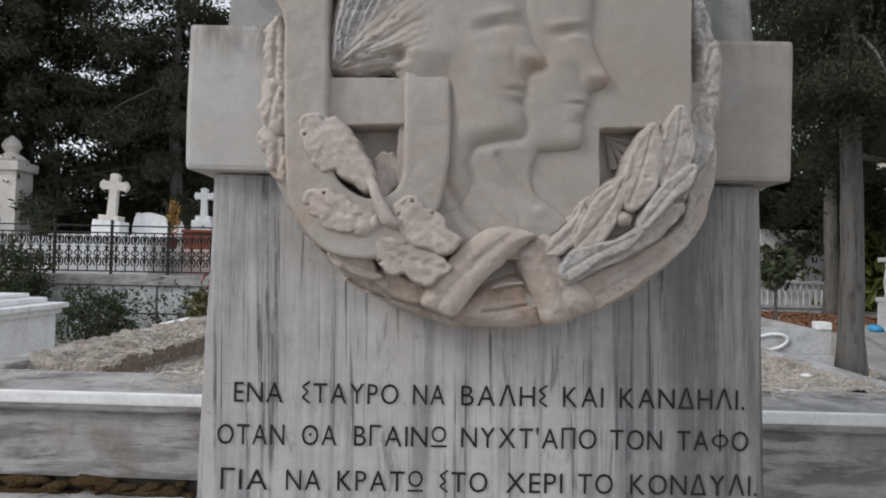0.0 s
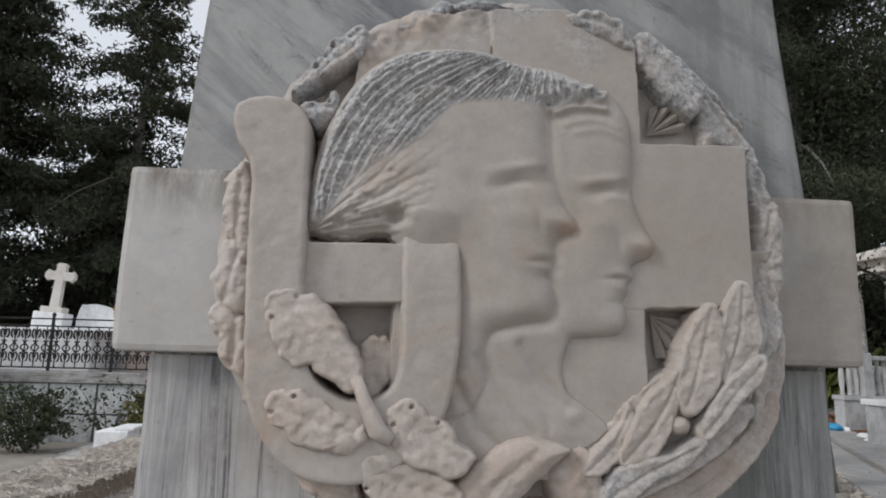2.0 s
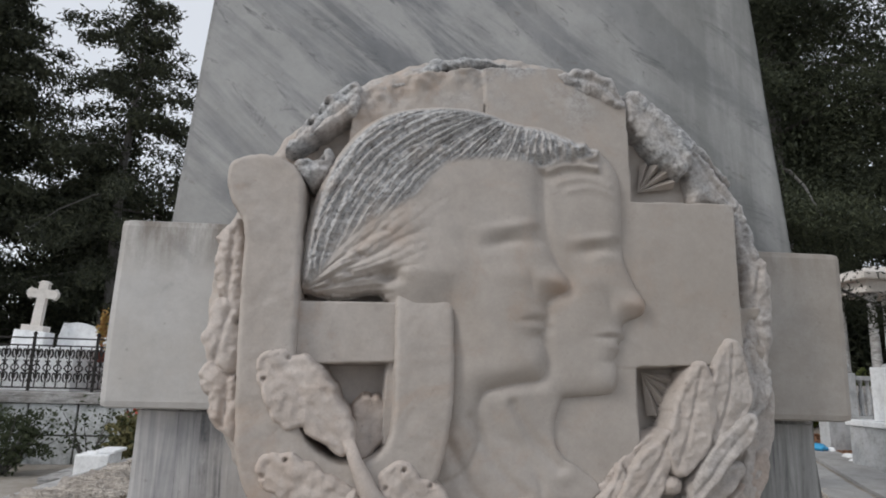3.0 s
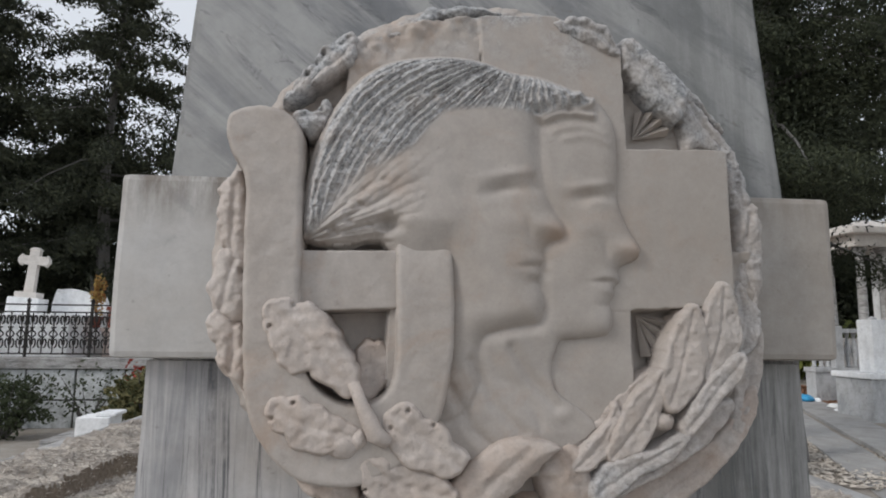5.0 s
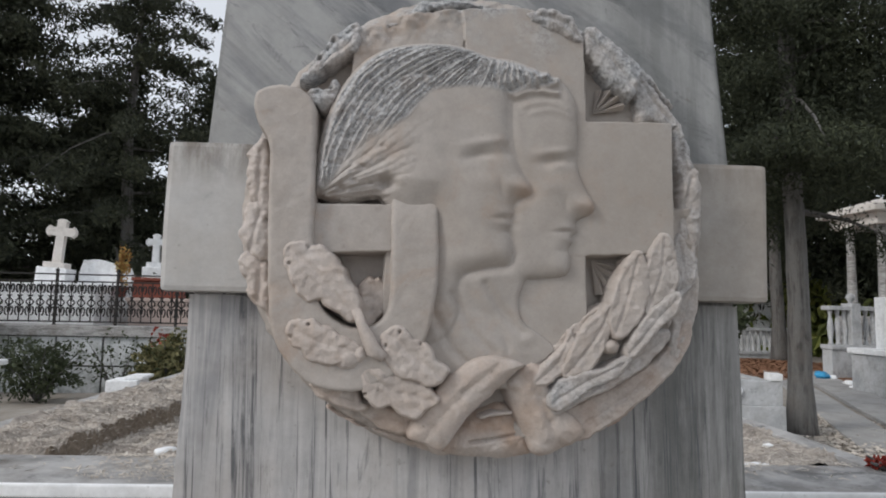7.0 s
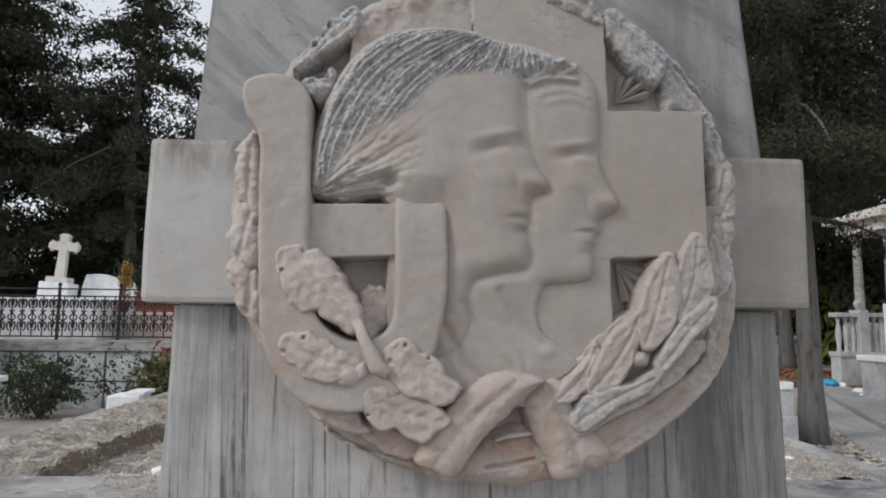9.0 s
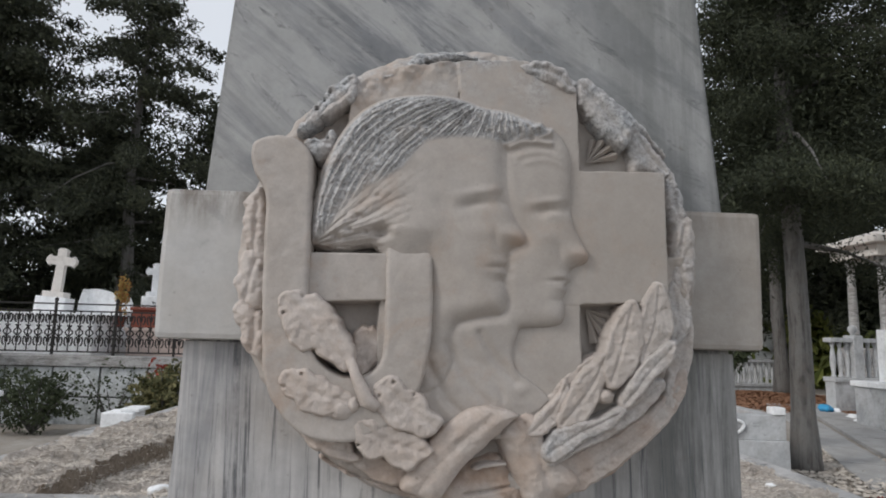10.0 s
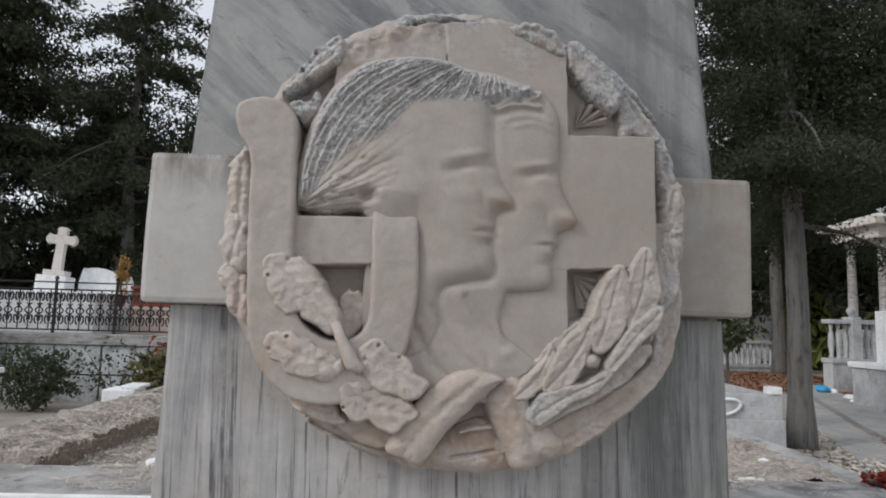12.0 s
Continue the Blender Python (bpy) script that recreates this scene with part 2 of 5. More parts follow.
def box(x0, x1, y0, y1, z0, z1, bevel=0.006, bm=None, rough=0.0, cuts=0):
    """A block with bevelled edges; rough: how far its surface wanders."""
    own = bmesh.new()
    bmesh.ops.create_cube(own, size=1, matrix=Matrix.LocRotScale(((x0 + x1) / 2, (y0 + y1) / 2, (z0 + z1) / 2), None, (x1 - x0, y1 - y0, z1 - z0)))
    if bevel:
        bmesh.ops.bevel(own, geom=own.edges[:], offset=bevel, segments=2, affect="EDGES", profile=0.6)
    if cuts:
        bmesh.ops.subdivide_edges(own, edges=[e for e in own.edges if e.calc_length() > 0.1], cuts=cuts, use_grid_fill=True)
    if rough:
        for v in own.verts:
            v.co += Vector(noise.noise_vector(v.co * 9)) * rough
    if bm is None:
        return own
    me = bpy.data.meshes.new("tmp")
    own.to_mesh(me)
    bm.from_mesh(me)
    own.free()
    bpy.data.meshes.remove(me)
    return bm


def lathe(profile, sides=24, at=(0, 0, 0), bm=None):
    """A turned solid from (radius, height) pairs."""
    bm = bm or bmesh.new()
    rings = [[bm.verts.new((at[0] + r * math.cos(6.28319 * i / sides), at[1] + r * math.sin(6.28319 * i / sides), at[2] + z)) for i in range(sides)] for r, z in profile]
    for a, b in zip(rings, rings[1:]):
        for i in range(sides):
            bm.faces.new((a[i], a[(i + 1) % sides], b[(i + 1) % sides], b[i]))
    bm.faces.new(rings[0][::-1]), bm.faces.new(rings[-1])
    return bm


def tube(points, radii, sides=8, bm=None):
    """A round rod along points, with a radius at each."""
    bm = bm or bmesh.new()
    points = [Vector(p) for p in points]
    rings = []
    for i, p in enumerate(points):
        d = (points[min(i + 1, len(points) - 1)] - points[max(i - 1, 0)]).normalized()
        u = d.orthogonal().normalized() if not rings else (u - d * u.dot(d)).normalized()
        w = d.cross(u)
        rings.append([bm.verts.new(p + (u * math.cos(6.28319 * k / sides) + w * math.sin(6.28319 * k / sides)) * radii[i]) for k in range(sides)])
    for a, b in zip(rings, rings[1:]):
        for k in range(sides):
            bm.faces.new((a[k], a[(k + 1) % sides], b[(k + 1) % sides], b[k]))
    bm.faces.new(rings[0][::-1]), bm.faces.new(rings[-1])
    return bm


def slab(outline, y_front, y_back, bevel=0.004, segments=2):
    """An upright plate in the x-z plane with that outline, its front edge rounded."""
    bm = bmesh.new()
    front = bm.faces.new([bm.verts.new((x, y_front, z)) for x, z in outline])
    bm.normal_update()
    if front.normal.y > 0:
        front.normal_flip()
    got = bmesh.ops.extrude_face_region(bm, geom=[front])
    moved = [v for v in got["geom"] if isinstance(v, bmesh.types.BMVert)]
    for v in moved:
        v.co.y = y_back
    front = [f for f in bm.faces if all(abs(v.co.y - y_front) < 1e-6 for v in f.verts)]
    bmesh.ops.recalc_face_normals(bm, faces=bm.faces[:])
    if bevel and front:
        bmesh.ops.bevel(bm, geom=front[0].edges[:], offset=bevel, segments=segments, affect="EDGES", profile=0.5)
    return bm


def spline(points, steps=5, closed=True):
    """Points on a smooth curve through the given ones."""
    p = np.asarray(points, float)
    n, out = len(p), []
    for i in range(n if closed else n - 1):
        a, b, c, d = (p[(i + k) % n] if closed else p[min(max(i + k, 0), n - 1)] for k in (-1, 0, 1, 2))
        for s in range(steps):
            t = s / steps
            out.append(0.5 * (2 * b + (c - a) * t + (2 * a - 5 * b + 4 * c - d) * t * t + (3 * b - a - 3 * c + d) * t ** 3))
    if not closed:
        out.append(p[-1])
    return np.array(out)


def wander(x, y, size, seed):
    """Smooth random values from -1 to 1, one wave about size wide."""
    g = np.random.RandomState(seed).rand(64, 64) * 2 - 1
    a, b = x / size + 1000.0, y / size + 1000.0
    i, j = np.floor(a).astype(int), np.floor(b).astype(int)
    f, h = a - i, b - j
    f, h = f * f * (3 - 2 * f), h * h * (3 - 2 * h)
    i0, i1, j0, j1 = i % 64, (i + 1) % 64, j % 64, (j + 1) % 64
    return (g[i0, j0] * (1 - f) + g[i1, j0] * f) * (1 - h) + (g[i0, j1] * (1 - f) + g[i1, j1] * f) * h


def inside(x, y, outline):
    """Distance from an outline, positive inside it."""
    p = np.asarray(outline)
    best, odd = np.full(x.shape, 1e9), np.zeros(x.shape, bool)
    for a, b in zip(p, np.roll(p, -1, 0)):
        d = b - a
        t = np.clip(((x - a[0]) * d[0] + (y - a[1]) * d[1]) / max(d @ d, 1e-12), 0, 1)
        best = np.minimum(best, np.hypot(x - a[0] - t * d[0], y - a[1] - t * d[1]))
        if a[1] != b[1]:
            odd ^= ((a[1] > y) != (b[1] > y)) & (x < (b[0] - a[0]) * (y - a[1]) / (b[1] - a[1]) + a[0])
    return np.where(odd, best, -best)


def swell(d, width):
    """A rounded shoulder: 0 at the outline, 1 from width inwards."""
    t = np.clip(d / width, 0, 1)
    return np.sqrt(np.clip(1 - (1 - t) ** 2, 0, 1))


def bump_at(x, y, cx, cy, sx, sy, turn=0.0):
    c, s = math.cos(turn), math.sin(turn)
    u, v = (x - cx) * c + (y - cy) * s, -(x - cx) * s + (y - cy) * c
    return np.exp(-(u / sx) ** 2 - (v / sy) ** 2)


def relief(name, x, z, h, keep, material, parent, label="", crust=None, base=0.0, stain=None):
    """A carved surface on a grid, facing -y, h metres proud of y = base."""
    rows, cols = x.shape
    index = np.arange(rows * cols).reshape(rows, cols)
    cell = keep[:-1, :-1] & keep[1:, :-1] & keep[:-1, 1:] & keep[1:, 1:]
    f = np.stack([index[:-1, :-1], index[:-1, 1:], index[1:, 1:], index[1:, :-1]], -1)[cell]
    used = np.unique(f)
    remap = np.zeros(rows * cols, int)
    remap[used] = np.arange(len(used))
    v = np.stack([x.ravel(), base - h.ravel(), z.ravel()], -1)[used]
    ob = raw(name, v, remap[f], material, parent, label, True)
    if crust is not None:
        ob.data.attributes.new("crust", "FLOAT", "POINT").data.foreach_set("value", crust.ravel()[used].astype(np.float32))
    if stain is not None:
        ob.data.attributes.new("stain", "FLOAT", "POINT").data.foreach_set("value", np.clip(stain, 0, 1).ravel()[used].astype(np.float32))
    return ob


# ---- the stele ----
def frustum(rows, bevel=0.006, cuts=0):
    """A tapering block from (half width, front y, back y, z) rows."""
    bm = bmesh.new()
    rings = [[bm.verts.new(c) for c in ((-w, a, z), (w, a, z), (w, b, z), (-w, b, z))] for w, a, b, z in rows]
    for p, q in zip(rings, rings[1:]):
        for i in range(4):
            bm.faces.new((p[i], p[(i + 1) % 4], q[(i + 1) % 4], q[i]))
    bm.faces.new(rings[0][::-1]), bm.faces.new(rings[-1])
    bmesh.ops.recalc_face_normals(bm, faces=bm.faces[:])
    bmesh.ops.bevel(bm, geom=[e for e in bm.edges if len(e.link_faces) == 2 and e.calc_face_angle(0) > 0.5], offset=bevel, segments=2, affect="EDGES")
    if cuts:
        bmesh.ops.subdivide_edges(bm, edges=[e for e in bm.edges if e.calc_length() > 0.15], cuts=cuts, use_grid_fill=True)
        for v in bm.verts:
            v.co += Vector(noise.noise_vector(v.co * 25)) * 0.0012
    return bm


stele = thing("grave_stele", "tapering marble grave stele with cross arms and engraved verse", "grave stele")
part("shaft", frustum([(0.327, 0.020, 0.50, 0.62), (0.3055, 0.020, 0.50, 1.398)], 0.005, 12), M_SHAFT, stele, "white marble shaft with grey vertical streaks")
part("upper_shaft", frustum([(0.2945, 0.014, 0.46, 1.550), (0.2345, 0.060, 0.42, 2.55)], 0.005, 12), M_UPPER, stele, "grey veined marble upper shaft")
part("cross_arm", box(-0.33, 0.33, 0.0, 0.46, 1.396, 1.554, 0.006, None, 0.0016, 10), M_ARM, stele, "pale marble cross arms with worn brownish edges")
part("plinth", box(-0.40, 0.40, -0.04, 0.56, 0.30, 0.625, 0.012), M_SHAFT, stele)
part("base_step", box(-0.50, 0.50, -0.14, 0.66, -0.02, 0.305, 0.015), M_OLDSTONE, stele)


def glyph(letter):
    """Flat vertices and faces of one capital, about 0.73 high, from the built-in font or composed of it."""
    like = dict(zip("ΕΝΑΤΥΡΟΒΗΚΙΧ", "ENATYPOBHKIX"))
    cu = bpy.data.curves.new("glyph", "FONT")
    cu.body, cu.size, cu.resolution_u = {"Ω": "O", "Θ": "O", "Φ": "O", "Σ": "I"}.get(letter, like.get(letter, letter)), 1.0, 3
    tmp = new("tmp", cu)
    bpy.context.view_layer.update()
    me = bpy.data.meshes.new_from_object(tmp.evaluated_get(bpy.context.evaluated_depsgraph_get()))
    bpy.data.objects.remove(tmp)
    v, f = [(q.co.x, q.co.y) for q in me.vertices], [list(p.vertices) for p in me.polygons]
    bpy.data.meshes.remove(me)

    def stroke(a, b, t=0.036):
        d = (Vector(b) - Vector(a)).normalized() * t
        k = len(v)
        v.extend(((a[0] + d.y, a[1] - d.x), (b[0] + d.y, b[1] - d.x), (b[0] - d.y, b[1] + d.x), (a[0] - d.y, a[1] + d.x)))
        f.append([k, k + 1, k + 2, k + 3])

    lo, hi = min(p[0] for p in v), max(p[0] for p in v)
    mid = (lo + hi) / 2
    if letter == "Ω":
        v[:] = [(mid + (x - mid) * 0.78, 0.16 + y * 0.80) for x, y in v]
        stroke((lo + 0.06, 0.03), (hi - 0.06, 0.03))
    elif letter == "Θ":
        stroke((mid - 0.05, 0.36), (mid + 0.05, 0.36), 0.05)
    elif letter == "Φ":
        v[:] = [(x, 0.13 + y * 0.65) for x, y in v]
        stroke((mid, -0.02), (mid, 0.76))
    elif letter == "Σ":
        v.clear(), f.clear()
        zig = ((0.36, 0.73), (0.06, 0.55), (0.28, 0.37), (0.06, 0.19), (0.36, 0.0))
        for p, q in zip(zig, zig[1:]):
            stroke(p, q)
    lo = min(p[0] for p in v)
    return [(x - lo, y) for x, y in v], f, max(p[0] for p in v) - lo


def word(text, x0, x1, z, height, parent):
    """A word of black letters cut into the shaft, fitted between x0 and x1."""
    verts, faces, pen = [], [], 0.0
    for letter in text:
        v, f, wide = glyph(letter)
        k = len(verts)
        verts += [(pen + x, y) for x, y in v]
        faces += [[k + i for i in p] for p in f]
        pen += wide + 0.13
    scale = (x1 - x0) / (pen - 0.13)
    me = bpy.data.meshes.new("inscription_word")
    me.from_pydata([(x0 + x * scale, 0.01865, z + y * height / 0.73) for x, y in verts], [], faces)
    return finish("inscription_word", me, M_INK, parent, "black engraved Greek capital letters")


VERSE = [
    (1144, [("ΕΝΑ", -276, -223), ("ΣΤΑΥΡΟ", -202, -96), ("ΝΑ", -80, -45), ("ΒΑΛΗΣ", -27, 69), ("ΚΑΙ", 86, 131), ("ΚΑΝΔΗΛΙ.", 149, 289)]),
    (1098, [("ΟΤΑΝ", -293, -220), ("ΘΑ", -201, -163), ("ΒΓΑΙΝΩ", -144, -42), ("ΝΥΧΤ'ΑΠΟ", -26, 124), ("ΤΟΝ", 139, 197), ("ΤΑΦΟ", 214, 294)]),
    (1049, [("ΓΙΑ", -288, -237), ("ΝΑ", -217, -179), ("ΚΡΑΤΩ", -161, -67), ("ΣΤΟ", -49, 4), ("ΧΕΡΙ", 24, 87), ("ΤΟ", 104, 143), ("ΚΟΝΔΥΛΙ.", 162, 304)]),
]
for z_line, words in VERSE:
    for text, x0, x1 in words:
        word(text, x0 / 1000, x1 / 1000, z_line / 1000, 0.0235, stele)

# ---- the carved medallion ----
medal = thing("carved_medallion", "round cream marble medallion carved with profiles, lyre and wreath", "relief medallion", (-0.002, 0, 1.477))


def cut(values):
    """Metres from a drawing in millimetres."""
    return [(a / 1000, b / 1000) for a, b in values]


def near_line(x, z, line):
    """Distance from an open line."""
    best = np.full(x.shape, 1e9)
    for a, b in zip(line, line[1:]):
        a, d = np.array(a), np.array(b) - np.array(a)
        t = np.clip(((x - a[0]) * d[0] + (z - a[1]) * d[1]) / max(d @ d, 1e-12), 0, 1)
        best = np.minimum(best, np.hypot(x - a[0] - t * d[0], z - a[1] - t * d[1]))
    return best


def soften(h, reach):
    """Wear a carved surface smooth over a few grid steps."""
    w = np.exp(-(np.arange(-3 * reach, 3 * reach + 1) / reach) ** 2)
    w /= w.sum()
    for axis in (0, 1):
        h = sum(k * np.roll(h, i, axis) for k, i in zip(w, range(-3 * reach, 3 * reach + 1)))
    return h


RIM = 0.2465
step = 0.0012
gx, gz = np.meshgrid(np.arange(-0.2556, 0.2557, step), np.arange(-0.2556, 0.2557, step))
gr = np.hypot(gx, gz)
ga = np.arctan2(gz, gx)
edge = RIM + 0.0022 * wander(np.cos(ga) * 0.2, np.sin(ga) * 0.2, 0.03, 3) + 0.0012 * wander(gx, gz, 0.008, 4)
body = 0.026 * swell(edge - gr, 0.020)
# the cross behind the heads, its plates cut by the round
top_arm = inside(gx, gz, cut([(-25, 217), (44, 222), (105, 190), (108, 102), (107, 48), (-14, 43)]))
right_arm = inside(gx, gz, cut([(20, 101), (200, 107), (201, -34), (23, -43)]))
side_arm = inside(gx, gz, cut([(-134, 197), (-68, 213), (-20, 220), (-16, 43), (-149, 37)]))
cross_d = np.minimum(np.maximum(top_arm, right_arm), 0.236 - gr)
plate = 0.050 * np.clip(cross_d / 0.0030 + 0.5, 0, 1)
plate = np.maximum(plate, 0.046 * np.clip(np.minimum(side_arm, 0.230 - gr) / 0.004 + 0.3, 0, 1))
field = inside(gx, gz, cut([(-89, -56), (-34, -38), (110, -33), (111, -98), (96, -146), (37, -175), (-30, -176), (-97, -134)]))
field = 0.0495 * np.clip(np.minimum(field, 0.225 - gr) / 0.004, 0, 1)
bed = np.minimum(np.minimum(0.236 - gr, gr - 0.150), 0.25 * (ga + 1.45))
bed = np.minimum(bed, 0.25 * (0.12 - ga))
bed = (0.040 + 0.004 * wander(gx, gz, 0.018, 35)) * np.clip(bed / 0.012, 0, 1)
h = np.maximum(np.maximum(np.maximum(body, plate), field), bed)
h += 0.0005 * wander(gx, gz, 0.03, 5) + 0.00015 * wander(gx, gz, 0.006, 6)
worn = np.clip((gr - 0.19) / 0.03, 0, 1) * (cross_d < 0)
h += worn * (0.0030 * wander(gx, gz, 0.02, 31) + 0.0022 * wander(gx, gz, 0.008, 32) + 0.0010 * wander(gx, gz, 0.004, 33))
# broken bits along the edges of the upper plate
h -= 0.004 * np.exp(-(top_arm / 0.004) ** 2) * np.clip(wander(gx, gz, 0.014, 34) - 0.1, 0, 1) * (gz > 0.09)
crust = 0.7 * np.clip((gz - 0.15) / 0.07, 0, 1) * np.clip(0.4 + 0.9 * wander(gx, gz, 0.02, 8) + 0.5 * wander(gx, gz, 0.006, 9), 0, 1)
crust = np.maximum(crust, 0.55 * np.clip((gr - 0.200) / 0.03, 0, 1) * np.clip((gx - 0.02) / 0.1, 0, 1) * np.clip(wander(gx, gz, 0.015, 10), 0, 1))
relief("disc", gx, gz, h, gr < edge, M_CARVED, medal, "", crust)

# side wall that joins the disc to the stone behind
bm = bmesh.new()
ring = [[bm.verts.new(((RIM - 0.002) * math.cos(a), y, (RIM - 0.002) * math.sin(a))) for a in np.linspace(0, 6.28319, 97)[:-1]] for y in (-0.004, 0.06)]
for i in range(96):
    bm.faces.new((ring[0][i], ring[0][(i + 1) % 96], ring[1][(i + 1) % 96], ring[1][i]))
part("rim_wall", bm, M_CARVED, medal, "", True)


def fan(cx, cz, a0, a1, lengths, y):
    """A shell of narrow wedges that fills a corner of the cross, each with a stepped end."""
    bm = bmesh.new()
    n = len(lengths)
    for i, r in enumerate(lengths):
        a, b = (radians(a0 + (a1 - a0) * (i + k) / n) for k in (0.05, 0.95))
        m = (a + b) / 2
        p = [(cx, y - 0.002, cz), (cx + r * math.cos(a), y - 0.001, cz + r * math.sin(a)), (cx + r * math.cos(m), y - 0.0085, cz + r * math.sin(m)), (cx + r * math.cos(b), y - 0.001, cz + r * math.sin(b)), (cx + r * math.cos(m), y + 0.008, cz + r * math.sin(m))]
        v = [bm.verts.new(q) for q in p]
        for f in ((0, 1, 2), (0, 2, 3), (1, 4, 2), (2, 4, 3), (0, 3, 4), (0, 4, 1)):
            bm.faces.new([v[k] for k in f])
    bmesh.ops.recalc_face_normals(bm, faces=bm.faces[:])
    return part("fan_ornament", bm, M_CARVED, medal, "small ribbed fan in a corner of the cross")


(fa, fb) = cut([(119, 116), (117, -41)])
fan(*fa, 8, 84, (0.034, 0.034, 0.030, 0.026), -0.030)
fan(*fb, -84, -4, (0.036, 0.040, 0.040, 0.036), -0.030)

# ---- the two profiles, one plain carved mesh ----
px, pz = np.meshgrid(np.arange(-0.175, 0.137, 0.0009), np.arange(-0.185, 0.205, 0.0009))
near = spline(cut([(-166, 19), (-165, 51), (-159, 82), (-152, 107), (-141, 129), (-125, 149), (-104, 164), (-80, 172), (-51, 174), (-25, 173), (2, 164), (23, 151), (27, 126), (26, 102), (28, 75), (31, 63), (39, 46), (48, 31), (47, 21), (34, 15), (30, 8), (31, 2), (28, -3), (29, -9), (26, -15), (29, -25), (30, -38), (25, -50), (10, -53), (-8, -57), (-19, -61), (-24, -72), (-26, -102), (-46, -125), (-95, -114), (-97, 8), (-137, 11)]), 4)
far = spline(cut([(-96, 160), (-24, 172), (2, 166), (30, 162), (52, 155), (72, 148), (86, 136), (95, 116), (96, 81), (97, 50), (106, 29), (114, 14), (110, 5), (97, -1), (94, -6), (96, -13), (90, -19), (91, -24), (87, -32), (89, -43), (86, -56), (75, -60), (51, -62), (41, -67), (38, -102), (73, -133), (13, -159), (-55, -132), (-57, 75)]), 4)
bust = spline(cut([(-23, -62), (-18, -69), (-5, -80), (13, -102), (41, -127), (50, -140), (-1, -150), (-54, -145), (-59, -115), (-55, -85)]), 4)
d1, d2, d3 = inside(px, pz, near), inside(px, pz, far), inside(px, pz, bust)


def shape(field, marks):
    """Add soft swellings and hollows: place, half sizes in millimetres, height in millimetres, turn in degrees."""
    out = field
    for (cx, cz), sx, sz, amp, turn in marks:
        out = out + amp / 1000 * bump_at(px, pz, cx / 1000, cz / 1000, sx / 1000, sz / 1000, radians(turn))
    return out


h3 = 0.0502 + 0.0022 * swell(d3, 0.035) - 0.0016 * np.exp(-(near_line(px, pz, cut([(-18, -67), (0, -80), (18, -107), (27, -133)])) / 0.003) ** 2)
(jaw_x, jaw_z), = cut([(46, -64)])
h2 = 0.0502 + (0.0068 - 0.0063 * np.clip((jaw_z + 0.004 - pz) / 0.040, 0, 1)) * swell(d2, 0.018)
h1 = 0.0502 + (0.0122 - 0.0050 * np.clip((jaw_z - pz) / 0.040, 0, 1)) * swell(d1, 0.026)
NEAR_MARKS = [(p, *s) for p, s in zip([(-5, 58), (23, 67), (1, 73), (-1, 56), (41, 30), (27, 30), (16, 27), (20, 3), (18, -3), (22, -9), (26, -16), (22, -32), (-11, 3), (1, 32), (-25, -17), (-39, 61), (-6, -44), (-70, 29)], (
    (17, 6, -5.5, 8), (7, 8, -3.0, 0), (24, 4, 2.0, 10), (10, 4, 3.0, 6), (11, 9, 3.0, 0), (9, 7, 1.5, 0), (3, 9, -1.5, 12), (8, 4, 1.2, 0), (11, 1.6, -2.2, 4), (8, 3, 1.2, 0), (9, 2.4, -1.6, 0), (15, 13, 2.2, 0), (24, 30, 2.2, 0), (16, 9, 1.6, 0), (30, 22, -1.0, 0), (9, 10, -1.2, 0), (26, 8, 1.2, 8), (26, 22, 5.0, 0)))]
FAR_MARKS = [(p, *s) for p, s in zip([(70, 56), (91, 62), (72, 67), (75, 53), (108, 14), (95, 14), (83, 13), (84, -10), (82, -14), (86, -21), (84, -34), (77, -50), (62, 8), (69, 30)], (
    (16, 5.5, -4.5, 6), (6, 8, -2.4, 0), (20, 3.6, 1.8, 8), (9, 4, 2.6, 0), (9, 8, 2.8, 0), (8, 7, 1.6, 0), (3, 8, -1.3, 12), (8, 3.4, 1.0, 0), (11, 1.7, -2.6, 4), (7, 3, 1.2, 0), (9, 3, -1.2, 0), (14, 9, 1.6, 0), (18, 26, 1.8, 0), (14, 8, 1.2, 0)))]
h1, h2 = shape(h1, NEAR_MARKS), shape(h2, FAR_MARKS)
(brow_x, brow_z), (bar_x, bar_z) = cut([(26, 68), (-48, 32)])
# the foreheads almost merge; below the brow the near face stands well forward
over = h2 - 0.0008 - 0.0045 * np.clip((brow_z - pz) / 0.030, 0, 1)
face = np.where(d1 > 0, np.where(d2 > 0, np.maximum(h1, over), h1), 0)
# the cheek and neck fall back towards the lyre that stands before them
face = face - (d1 > 0) * 0.0070 * np.exp(-np.clip(px - bar_x, 0, 1) / 0.013) * np.clip((bar_z - pz) / 0.035, 0, 1)
face = np.maximum(face, np.where((d2 > 0) & (d1 <= 0), h2, 0))
face = np.maximum(face, np.where(d3 > 0, h3, 0))
# a soft groove where the near face lies over the far one, then worn smooth
face = np.where((d1 < 0) & (d2 > 0), face - 0.0022 * np.exp(-(d1 / 0.005) ** 2), face)
face = np.where(face < 0.0502, 0.0502, face)
